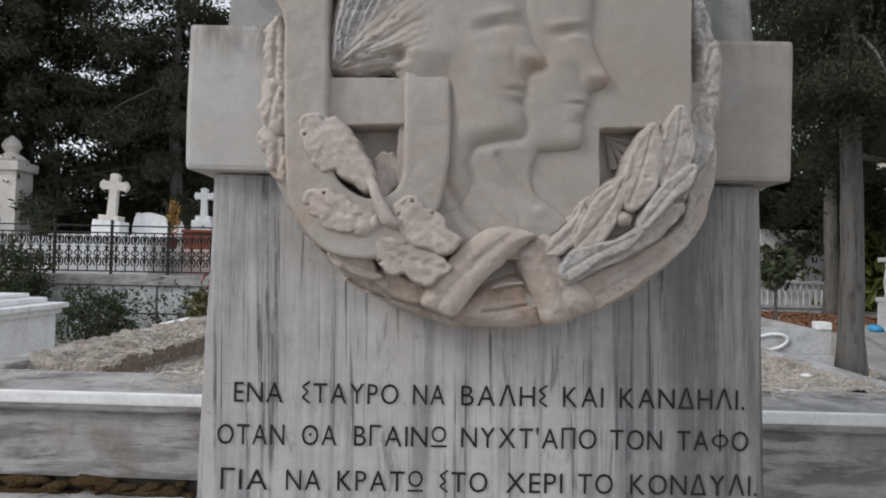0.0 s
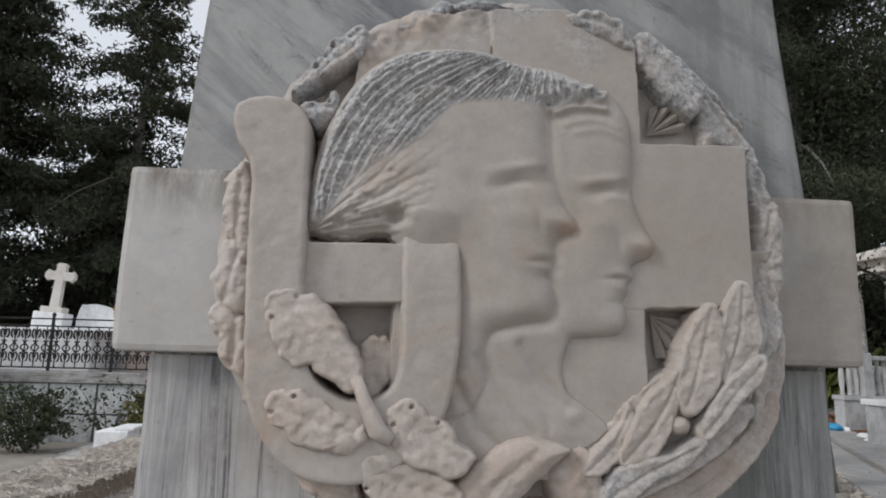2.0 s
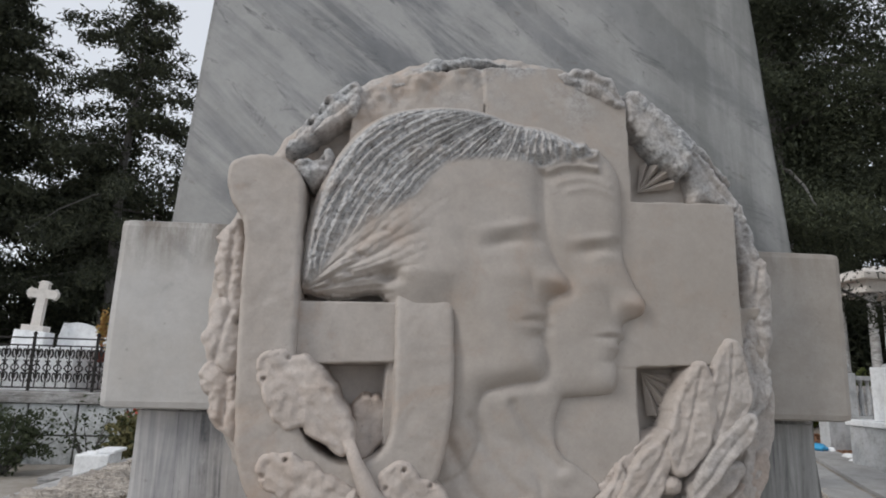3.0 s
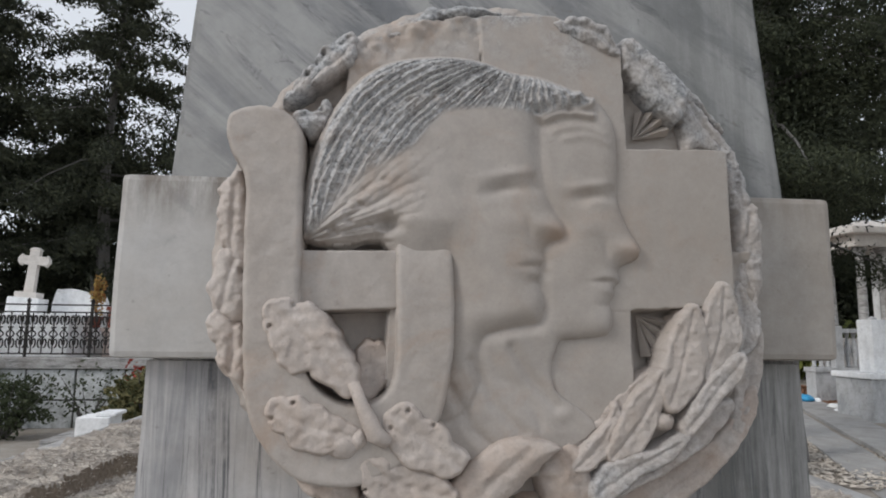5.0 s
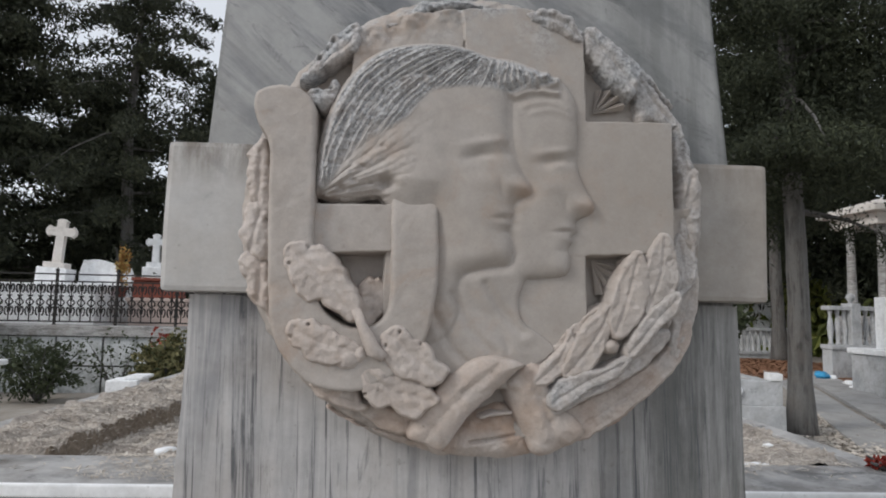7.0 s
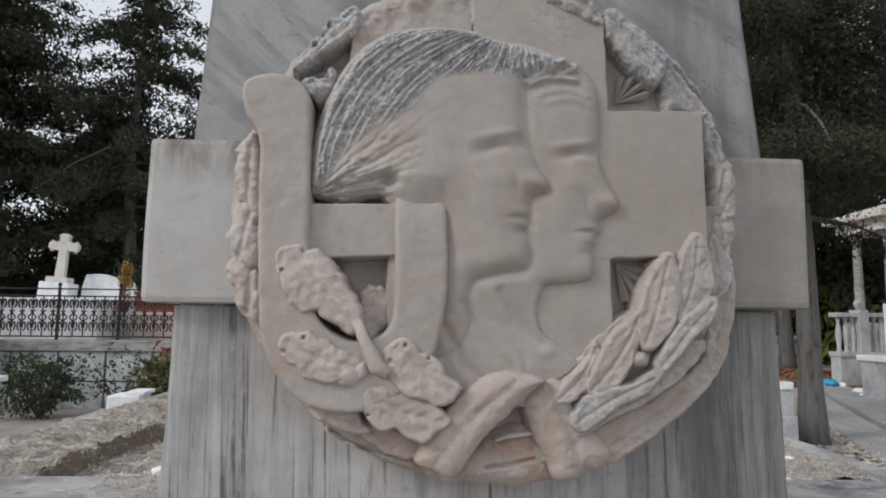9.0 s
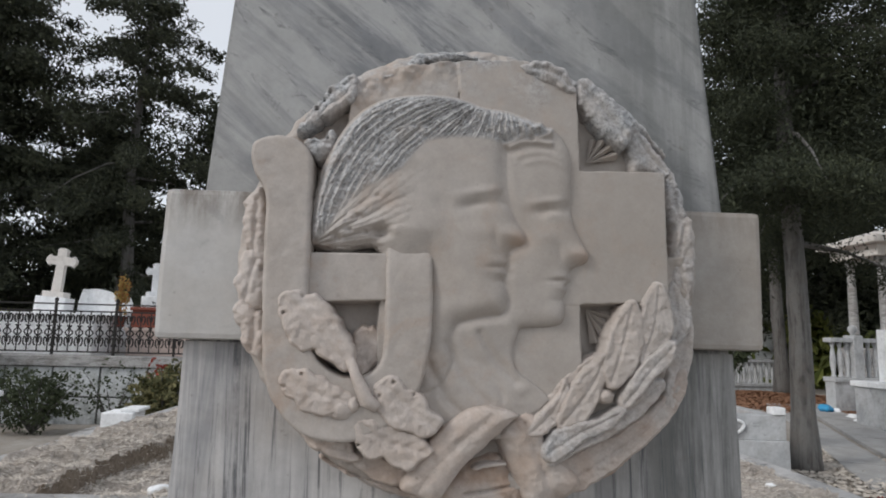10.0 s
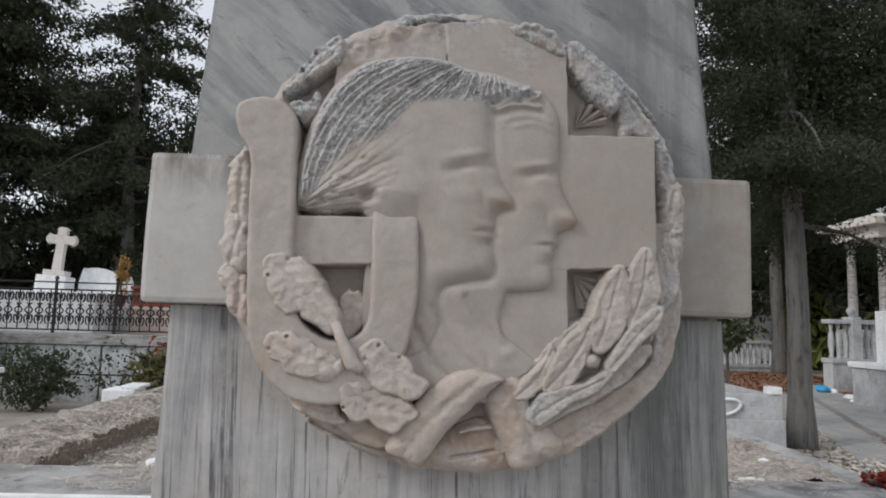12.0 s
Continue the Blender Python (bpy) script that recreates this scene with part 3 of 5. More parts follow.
# folds of drapery below the necks
for fold, deep in zip(([(40, -80), (52, -103), (71, -125)], [(3, -69), (17, -91), (40, -116)], [(48, -66), (40, -89), (47, -116)], [(-46, -102), (-28, -133), (-14, -146)], [(-30, -80), (-10, -115), (13, -137)]), (0.0009, 0.0016, 0.0008, 0.0020, 0.0016)):
    d = near_line(px, pz, cut(fold))
    face = face - deep * np.exp(-(d / 0.0035) ** 2) + 0.6 * deep * np.exp(-((d - 0.008) / 0.005) ** 2)
face = soften(face, 2)
# hair: strands run in arcs from the parting to the nape, and fall forward in front of it
mass = inside(px, pz, spline(cut([(-168, 17), (-167, 51), (-161, 83), (-154, 107), (-142, 130), (-126, 151), (-105, 166), (-80, 173), (-52, 176), (-25, 174), (1, 166), (26, 162), (50, 155), (72, 148), (78, 140), (67, 136), (52, 132), (40, 128), (25, 124), (-1, 127), (-30, 126), (-53, 121), (-66, 109), (-77, 94), (-94, 82), (-114, 70), (-129, 56), (-140, 42), (-153, 22)]), 4))
locks = inside(px, pz, spline(cut([(-163, 13), (-153, 27), (-129, 57), (-94, 83), (-75, 96), (-49, 107), (-48, 88), (-62, 64), (-77, 27), (-89, 23), (-97, 8), (-137, 9)]), 4))
part_a, part_b, fore, root = cut([(10, 175), (-148, -22), (28, 196), (-168, 13)])
va, vb = np.stack([px - part_a[0], pz - part_a[1]]), np.stack([px - part_b[0], pz - part_b[1]])
arc = np.abs(np.arctan2(va[0] * vb[1] - va[1] * vb[0], va[0] * vb[0] + va[1] * vb[1]))
front = np.arctan2(pz - fore[1], px - fore[0]) * 0.62
blend = np.clip((px - part_a[0]) / 0.006 + 1.0, 0, 1)
flow = np.where(blend > 0.5, front, arc)
drift = 0.050 * wander(px, pz, 0.030, 11) + 0.026 * wander(px, pz, 0.011, 22)
strand = np.abs(np.sin((flow + drift) * 40))
fine = np.abs(np.sin((flow + 0.7 * drift) * 96 + 1.2 * wander(px, pz, 0.012, 13)))
tuft = wander(flow * 0.9, np.hypot(*va) * 0.10, 0.022, 23)
shaggy = (0.0022 + 0.0012 * wander(px, pz, 0.012, 26)) * strand ** 0.7 + 0.0013 * fine + 0.0018 * tuft + 0.0009 * wander(px, pz, 0.0045, 14) + 0.0009 * wander(px, pz, 0.0022, 24)
lift = np.where(mass > 0, np.clip(mass / 0.010, 0, 1), 0)
crown = 0.044 + 0.0180 * swell(mass, 0.016)
hair = np.maximum(face, np.where(mass > 0, crown, 0)) + lift * (shaggy - 0.0010)
lie = np.arctan2(pz - root[1], px - root[0])
sweep = np.abs(np.sin((lie + 0.05 * wander(px, pz, 0.03, 15)) * 13)) ** 0.8
thin = np.abs(np.sin((lie + 0.04 * wander(px, pz, 0.02, 16)) * 37))
reach = np.clip(1.15 - np.hypot(px - root[0], pz - root[1]) / 0.125, 0.12, 1)
held = np.clip(locks / 0.006, 0, 1) * (mass < 0.006)
hair = hair + held * reach * (0.0040 * sweep + 0.0012 * thin - 0.0018 + 0.0010 * wander(px, pz, 0.004, 25))
# curls over the far forehead
for curl in ([(27, 125), (41, 133), (56, 140), (64, 150)], [(31, 122), (48, 129), (73, 128)], [(58, 134), (71, 138), (78, 150)], [(41, 113), (63, 118), (83, 112)], [(48, 106), (68, 110), (87, 104)]):
    d = near_line(px, pz, spline(cut(curl), 4, False))
    k = 0.0030 if curl[-1][1] > 115 else 0.0006
    hair = hair + k * np.exp(-(d / 0.0028) ** 2) - 0.4 * k * np.exp(-((d - 0.006) / 0.0035) ** 2)
# deep drill marks at the nape
for (cx, cz), r, deep in zip(cut([(-98, 28), (-121, 43), (-129, 29), (-142, 22), (-113, 27), (-102, 63)]), (0.0055, 0.0020, 0.0020, 0.0025, 0.0018, 0.0024), (0.012, 0.004, 0.004, 0.006, 0.003, 0.0016)):
    hair = hair - deep * bump_at(px, pz, cx, cz, r * 1.5, r)
hair += 0.0003 * wander(px, pz, 0.018, 17)
whole = np.maximum.reduce([d1, d2, d3, mass])
keep = whole > -0.003
hair = np.where(whole < -0.0005, np.minimum(hair, 0.040), hair)
crust = np.clip(mass / 0.005, 0, 1) * np.clip(0.80 + 5.0 * (pz - 0.06) + 0.45 * wander(px, pz, 0.02, 18) + 0.3 * wander(px, pz, 0.007, 20), 0.12, 1.0)
crust = crust * (1 - 0.55 * strand * fine)
tip = [bump_at(px, pz, cx, cz, 0.012, 0.009) for cx, cz in cut([(40, 26), (106, 11), (-94, 59)])]
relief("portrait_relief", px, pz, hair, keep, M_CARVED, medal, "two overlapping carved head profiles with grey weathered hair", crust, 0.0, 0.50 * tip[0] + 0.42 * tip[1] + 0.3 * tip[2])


# ---- lyre, wreath and ribbons: pieces cut from one outline each ----
def carved(name, outline, top, label, parent=None, base=0.018, shoulder=0.006, drop=0.006, tilt=(0.0, 0.0), rib=None, rib_deep=0.0, rib_wide=0.003, veins=0.0, rough=1.0, ragged=0.0010, crust=0.0, stain=0.0, holes=(), material=None, steps=4, lip=0.0, scallop=0.0, fade=None, grow=0.0):
    """A raised carved piece: rounded shoulders, steep sides, a cut rib with side veins, drilled holes."""
    p = spline(cut(outline), steps) if steps else np.array(cut(outline))
    if scallop:
        d = np.roll(p, -1, 0) - np.roll(p, 1, 0)
        out = np.stack([d[:, 1], -d[:, 0]], -1) / np.maximum(np.hypot(d[:, 0], d[:, 1]), 1e-9)[:, None]
        turn = 1 if np.sum(p[:, 0] * np.roll(p[:, 1], -1) - p[:, 1] * np.roll(p[:, 0], -1)) > 0 else -1
        run = np.cumsum(np.hypot(*(p - np.roll(p, 1, 0)).T))
        waves = max(3, round(run[-1] / 0.021))
        p = p + turn * out * (scallop * (np.abs(np.sin(run * math.pi * waves / run[-1])) ** 0.6 - 0.7))[:, None]
    lo, hi = p.min(0) - 0.004, p.max(0) + 0.004
    seed = 500 + len(bpy.data.objects)
    s = 0.0010
    x, z = np.meshgrid(np.arange(lo[0], hi[0], s), np.arange(lo[1], hi[1], s))
    d = inside(x, z, p) + grow + ragged * (wander(x, z, 0.012, seed) + 0.6 * wander(x, z, 0.004, seed + 1))
    mid = p.mean(0)
    h = top - drop * (1 - swell(d, shoulder)) + tilt[0] * (x - mid[0]) + tilt[1] * (z - mid[1])
    h = h + rough * (0.0018 * wander(x, z, 0.020, seed + 2) + 0.0010 * wander(x, z, 0.007, seed + 3) + 0.0005 * wander(x, z, 0.003, seed + 4))
    h = h + lip * np.exp(-((d - 0.0025) / 0.0022) ** 2)
    if rib is not None:
        line = spline(cut(rib), 4, False)
        q = near_line(x, z, line)
        h = h - rib_deep * np.exp(-(q / rib_wide) ** 2) + 0.15 * rib_deep * np.exp(-((q - 2.2 * rib_wide) / (1.4 * rib_wide)) ** 2)
        if veins:
            run = ((x - line[0][0]) * (line[-1][0] - line[0][0]) + (z - line[0][1]) * (line[-1][1] - line[0][1])) / max(np.hypot(*(line[-1] - line[0])), 1e-6)
            h = h + veins * np.sin((run - 0.8 * q) * 2 * math.pi / 0.013)
    if fade is not None:
        h = h - 3.0 * np.clip(z - fade[1], 0, 1) ** 2 * (x > fade[0])
    for (cx, cz), r in holes:
        h = h - 0.010 * bump_at(x, z, cx / 1000, cz / 1000, r / 1000, r / 1000)
    h = np.where(d > 0, h, np.maximum(base, h + (h - base) * np.clip(d / 0.0022, -1, 0)))
    return relief(name, x, z, h, d > -0.0026, material or M_WREATH, parent or medal, label, np.clip(crust * (1.15 + 0.6 * wander(x, z, 0.012, seed + 5)), 0, 1), 0.0, np.clip(stain * (0.6 + 0.8 * wander(x, z, 0.016, seed + 6)), 0, 1))


carved("lyre_frame", [(-228, 100), (-226, 112), (-217, 118), (-203, 121), (-188, 119), (-177, 113), (-170, 102), (-168, 84), (-167, 50), (-166, 6), (-166, -33), (-163, -70), (-157, -92), (-144, -106), (-127, -114), (-108, -112), (-95, -100), (-91, -79), (-91, -36), (-92, 9), (-90, 31), (-80, 42), (-64, 42), (-52, 33), (-47, 15), (-45, -28), (-46, -78), (-53, -117), (-64, -137), (-85, -159), (-116, -173), (-145, -173), (-169, -164), (-190, -143), (-203, -114), (-207, -72), (-210, -7), (-211, 53), (-216, 71), (-223, 81)], 0.0645, "smooth carved lyre frame with a rounded top", shoulder=0.005, drop=0.0035, rough=0.25, ragged=0.0004, material=M_CARVED, steps=3, fade=(-0.12, -0.035))
carved("lyre_crossbar", [(-174, 6), (-89, 8), (-88, -39), (-171, -43)], 0.055, "", shoulder=0.0015, drop=0.002, rough=0.2, ragged=0.0003, material=M_CARVED, steps=0)

stem = [(a, -0.067, b) for a, b in cut([(-123, -96), (-117, -111), (-111, -123), (-106, -134), (-95, -141)])]
twig = part("oak_stem", tube(stem, [0.0045, 0.005, 0.0065, 0.0075, 0.005], 10), M_WREATH, medal, "carved twig", True)
OAK = "lobed carved oak leaf with drilled edge"


def oak_leaf(out, top, rib, holes, stain=0.05):
    return carved("oak_leaf", out, top, OAK, twig, drop=0.006, shoulder=0.008, rib=rib, rib_deep=0.0012, rib_wide=0.0030, veins=0.0002, lip=0.0010, rough=0.8, ragged=0.0005, scallop=0.0022, grow=0.0015, holes=[(q, 1.2) for q in holes], stain=stain if top > 0.05 else 0.25)


oak_leaf([(-192, -47), (-190, -37), (-182, -33), (-173, -34), (-169, -38), (-159, -36), (-152, -42), (-145, -46), (-142, -54), (-135, -60), (-132, -70), (-125, -77), (-121, -86), (-120, -101), (-126, -107), (-134, -104), (-143, -97), (-154, -92), (-158, -87), (-169, -89), (-178, -83), (-180, -76), (-186, -70), (-187, -60), (-191, -55)], 0.068, [(-186, -42), (-160, -63), (-124, -105)], ([(-187, -54), (-186, -73), (-170, -38)]))
oak_leaf([(-120, -81), (-119, -71), (-113, -65), (-107, -68), (-102, -66), (-95, -74), (-94, -90), (-101, -103), (-112, -112), (-119, -107)], 0.046, [(-109, -72), (-110, -103)], ())
oak_leaf([(-187, -120), (-185, -110), (-179, -106), (-171, -108), (-162, -106), (-155, -113), (-145, -114), (-139, -121), (-126, -125), (-116, -136), (-125, -143), (-140, -148), (-157, -147), (-168, -143), (-173, -135), (-182, -131)], 0.068, [(-179, -116), (-154, -128), (-120, -137)], ([(-183, -123), (-167, -111)]))
oak_leaf([(-99, -131), (-98, -121), (-92, -114), (-82, -112), (-74, -115), (-70, -124), (-61, -125), (-51, -133), (-44, -145), (-33, -153), (-41, -163), (-52, -168), (-62, -163), (-74, -161), (-86, -154), (-94, -144)], 0.068, [(-88, -121), (-64, -142), (-38, -161)], ([(-81, -117), (-94, -130), (-61, -128)]))
oak_leaf([(-117, -160), (-113, -153), (-102, -150), (-93, -155), (-84, -152), (-74, -159), (-64, -164), (-51, -171), (-42, -181), (-54, -191), (-65, -199), (-78, -194), (-88, -187), (-98, -189), (-109, -183), (-114, -172)], 0.064, [(-109, -159), (-82, -174), (-49, -182)], ([(-93, -159), (-112, -176)]))
oak_leaf([(-166, -170), (-154, -166), (-144, -170), (-135, -166), (-123, -173), (-118, -184), (-110, -191), (-123, -193), (-139, -188), (-155, -181)], 0.048, [(-159, -173), (-138, -178), (-116, -189)], ())
oak_leaf([(-119, -189), (-105, -186), (-88, -192), (-65, -203), (-61, -214), (-76, -217), (-94, -212), (-111, -201)], 0.040, [(-111, -193), (-67, -212)], ())


def lump(cx, cz, rx, rz, y, depth, seed, label, name):
    bm = bmesh.new()
    bmesh.ops.create_icosphere(bm, subdivisions=4, radius=1)
    for v in bm.verts:
        n = 1 + 0.07 * noise.noise(v.co * 2.5 + Vector((seed, 0, 0))) + 0.04 * noise.noise(v.co * 7)
        v.co = Vector((cx + v.co.x * rx * n, y + v.co.y * depth * n, cz + v.co.z * rz * n))
    return part(name, bm, M_WREATH, medal if name == "laurel_berry" else twig, label, True)


for (cx, cz), rx, rz, nm in zip(cut([(-130, -143), (-118, -138), (-129, -179), (130, -128), (-150, -173)]), (0.014, 0.007, 0.011, 0.010, 0.009), (0.011, 0.009, 0.008, 0.008, 0.006), ("acorn", "acorn_cup", "acorn", "laurel_berry", "acorn")):
    lump(cx, cz, rx, rz, (-0.040 if cz < -0.17 else -0.060) if nm != "laurel_berry" else -0.048, 0.010, cx * 100, "small rounded carved fruit", nm)

LAUREL = "pointed carved laurel leaf"


def laurel_leaf(out, top, rib, age_shade, brown):
    return carved("laurel_leaf", out, top, LAUREL, None, drop=0.0045, shoulder=0.006, base=0.030, grow=0.0028, rib=rib, rib_deep=0.0012, rib_wide=0.0016, rough=1.0, crust=age_shade, stain=brown, ragged=0.0012, lip=0.0010)


laurel_leaf([(158, -33), (165, -43), (167, -69), (162, -93), (150, -110), (136, -118), (129, -109), (128, -90), (135, -70), (145, -49)], 0.058, [(158, -38), (147, -78), (135, -112)], 0.05, 0.0)
laurel_leaf([(187, -14), (195, -26), (200, -50), (195, -71), (178, -82), (167, -95), (165, -71), (170, -43), (177, -25)], 0.056, [(187, -18), (182, -54), (168, -91)], 0.1, 0.0)
laurel_leaf([(129, -88), (129, -106), (121, -131), (106, -150), (87, -157), (81, -152), (91, -131), (102, -113), (117, -98)], 0.058, [(128, -92), (112, -123), (85, -155)], 0.05, 0.05)
laurel_leaf([(88, -115), (93, -133), (82, -151), (68, -163), (52, -166), (56, -155), (70, -141), (84, -129)], 0.056, [(89, -119), (76, -144), (54, -164)], 0.05, 0.1)
laurel_leaf([(102, -101), (119, -91), (127, -94), (108, -107), (94, -129), (81, -140), (63, -147), (46, -157), (49, -147), (74, -129), (88, -115)], 0.050, None, 0.0, 0.1)
laurel_leaf([(148, -138), (136, -155), (107, -169), (80, -189), (67, -183), (78, -164), (101, -156), (124, -151)], 0.058, [(141, -145), (107, -161), (71, -183)], 0.45, 0.0)
laurel_leaf([(200, -74), (197, -91), (180, -105), (164, -123), (150, -137), (146, -133), (160, -107), (178, -86)], 0.060, [(197, -80), (172, -105), (149, -134)], 0.25, 0.0)
laurel_leaf([(189, -113), (183, -128), (160, -150), (131, -167), (102, -180), (79, -193), (74, -189), (102, -172), (130, -155), (148, -136), (166, -119)], 0.054, [(182, -119), (144, -150), (80, -190)], 0.25, 0.05)
laurel_leaf([(218, -102), (214, -130), (189, -161), (158, -187), (126, -210), (100, -220), (80, -212), (84, -197), (118, -180), (153, -163), (187, -139), (206, -116)], 0.042, [(211, -119), (163, -170), (97, -212)], 0.1, 0.35)
laurel_leaf([(226, -46), (227, -72), (221, -104), (212, -133), (199, -136), (202, -105), (211, -79), (220, -58)], 0.042, [(223, -58), (214, -99), (204, -130)], 0.2, 0.0)
laurel_leaf([(169, -170), (159, -189), (141, -202), (119, -213), (98, -221), (106, -207), (135, -190)], 0.036, None, 0.0, 0.5)
laurel_leaf([(207, -12), (219, -29), (225, -41), (219, -64), (208, -75), (202, -59), (200, -33)], 0.044, [(207, -18), (213, -47), (208, -70)], 0.35, 0.0)

# leaves that wrap the outer rim
def rim_leaf(out, top, age_shade, rib, holes):
    return carved("rim_leaf", out, top, "weathered leaf of the wreath's outer edge", None, base=0.006, drop=0.009, shoulder=0.010, rib=rib, rib_deep=0.0024, rib_wide=0.0026, rough=1.25, ragged=0.0020, crust=age_shade, stain=0.45 if out[0][1] < -150 else 0.0, holes=[(q, 2.4) for q in holes])


rim_leaf([(-237, 50), (-233, 65), (-224, 73), (-216, 68), (-212, 29), (-211, -6), (-225, -3), (-234, 10)], 0.044, 0.10, [(-223, 59), (-224, 6)], [(-230, 7)])
rim_leaf([(-240, -17), (-236, 5), (-224, 8), (-211, -3), (-209, -43), (-220, -52), (-234, -45), (-240, -31)], 0.046, 0.05, [(-221, -3), (-229, -42)], [(-228, -48), (-214, -11)])
rim_leaf([(-240, -49), (-232, -41), (-219, -45), (-209, -60), (-205, -101), (-216, -99), (-228, -87), (-235, -69)], 0.046, 0.0, [(-218, -52), (-219, -91)], ())
rim_leaf([(-209, -93), (-204, -120), (-190, -150), (-170, -171), (-178, -163), (-197, -142), (-210, -115), (-216, -99)], 0.030, 0.1, None, ())
rim_leaf([(-190, 131), (-184, 143), (-173, 158), (-162, 174), (-146, 187), (-134, 197), (-127, 188), (-130, 174), (-137, 165), (-150, 155), (-161, 147), (-175, 132)], 0.050, 0.75, [(-182, 141), (-156, 169), (-134, 189)], [(-162, 167), (-169, 157), (-156, 175)])
rim_leaf([(-155, 159), (-138, 174), (-130, 181), (-130, 167), (-144, 156), (-159, 147), (-171, 140)], 0.056, 0.5, None, ())
rim_leaf([(-134, 187), (-111, 195), (-82, 211), (-64, 225), (-55, 219), (-67, 206), (-92, 194), (-121, 183)], 0.048, 0.75, [(-125, 188), (-94, 200), (-62, 219)], ())
rim_leaf([(-60, 219), (-46, 227), (-29, 230), (-11, 228), (1, 227), (-6, 222), (-29, 221), (-50, 215)], 0.044, 0.95, None, ())
rim_leaf([(-178, 119), (-170, 124), (-160, 123), (-153, 135), (-147, 123), (-152, 108), (-161, 98), (-171, 106)], 0.054, 0.6, [(-174, 117), (-155, 118)], [(-156, 125)])
rim_leaf([(40, 214), (61, 220), (83, 217), (95, 209), (104, 190), (99, 185), (81, 191), (58, 202)], 0.056, 0.55, [(46, 213), (76, 207), (100, 190)], ())
rim_leaf([(105, 200), (119, 206), (137, 189), (161, 167), (167, 158), (157, 131), (139, 140), (119, 159), (107, 175)], 0.050, 0.70, [(110, 196), (134, 170), (159, 140)], ())
rim_leaf([(164, 162), (178, 154), (197, 133), (213, 114), (206, 104), (183, 109), (168, 109), (163, 135)], 0.040, 0.45, [(168, 156), (183, 132), (205, 109)], ())
rim_leaf([(117, 213), (141, 202), (166, 180), (191, 156), (211, 130), (203, 131), (179, 154), (154, 178), (129, 198)], 0.034, 0.75, None, ())
rim_leaf([(205, 105), (215, 108), (225, 84), (229, 58), (218, 41), (208, 53)], 0.038, 0.55, [(211, 100), (219, 55)], ())
rim_leaf([(208, 0), (210, 42), (222, 60), (234, 51), (235, 3), (229, -34), (220, -42), (210, -29)], 0.042, 0.30, [(223, 49), (216, 13), (222, -29)], ())
rim_leaf([(-150, -195), (-131, -204), (-105, -214), (-66, -222), (-27, -234), (-38, -243), (-72, -229), (-111, -216), (-139, -204)], 0.028, 0.0, None, ())

RIBBON = "broad carved ribbon crossing the wreath"
carved("ribbon", [(-34, -230), (-23, -217), (-5, -202), (10, -194), (26, -191), (43, -207), (55, -232), (37, -237), (11, -238), (-14, -236)], 0.040, "knot of carved ribbon with cracks", drop=0.014, shoulder=0.020, rib=[(-7, -225), (20, -221), (45, -215)], rib_deep=0.0040, rib_wide=0.0016, rough=1.3, grow=0.004, stain=0.75)
carved("ribbon", [(0, -200), (11, -194), (29, -193), (31, -196), (14, -199)], 0.050, "small edge of folded ribbon", drop=0.003, shoulder=0.003, rough=0.5)
carved("ribbon", [(27, -164), (47, -149), (60, -152), (68, -171), (79, -190), (98, -202), (104, -216), (80, -230), (58, -235), (47, -217), (34, -190)], 0.054, RIBBON, drop=0.012, shoulder=0.022, tilt=(0.0, 0.12), rib=[(49, -157), (63, -189), (80, -226)], rib_deep=0.0016, rib_wide=0.004, rough=0.8, ragged=0.0007, grow=0.0025, stain=0.35)
carved("ribbon", [(-72, -216), (-55, -186), (-36, -163), (-15, -146), (2, -139), (24, -141), (42, -146), (30, -158), (8, -178), (-13, -199), (-28, -220), (-39, -231), (-56, -224)], 0.062, RIBBON, drop=0.009, shoulder=0.016, tilt=(0.06, 0.06), rib=[(-53, -218), (-25, -181), (15, -149)], rib_deep=0.0012, rib_wide=0.004, rough=0.7, ragged=0.0007, stain=0.25)

# ---- ground ----
def sheet(x0, x1, y0, y1, nx, ny, height):
    x, y = np.meshgrid(np.linspace(x0, x1, nx), np.linspace(y0, y1, ny))
    i = np.arange(nx * ny).reshape(ny, nx)
    f = np.stack([i[:-1, :-1], i[:-1, 1:], i[1:, 1:], i[1:, :-1]], -1).reshape(-1, 4)
    return np.stack([x.ravel(), y.ravel(), height(x, y).ravel()], -1), f


def bumpy(x, y):
    near_by = np.clip(1 - np.hypot(x - 2, y - 8) / 40, 0, 1)
    return near_by * 0.02 * wander(x, y, 1.3, 201)


v, f = sheet(-400, 400, -400, 400, 161, 161, bumpy)
ground = tagged(raw("ground", v, f, M_GROUND, None, "", True), "bare brown earth with leaf litter", "ground", "", "structure")
path = tagged(new("path"), "pale concrete cemetery path with open joints", "path", "", "structure")
for x0, x1, top in ((-0.62, -0.06, 0.016), (0.0, 0.70, 0.055)):
    for j in range(10):
        ob = part("path_slab", box(x0 + 0.008, x1 - 0.008, 0.008, 1.192, -0.06, top + 0.005 * ((j * 5) % 4), 0.012, None, 0.005, 5), M_PATH, path)
        ob.matrix_basis = pose(6.0, 6.6, 0, 0, 0, -26.3) @ pose(0, (j - 3) * 1.2, 0)

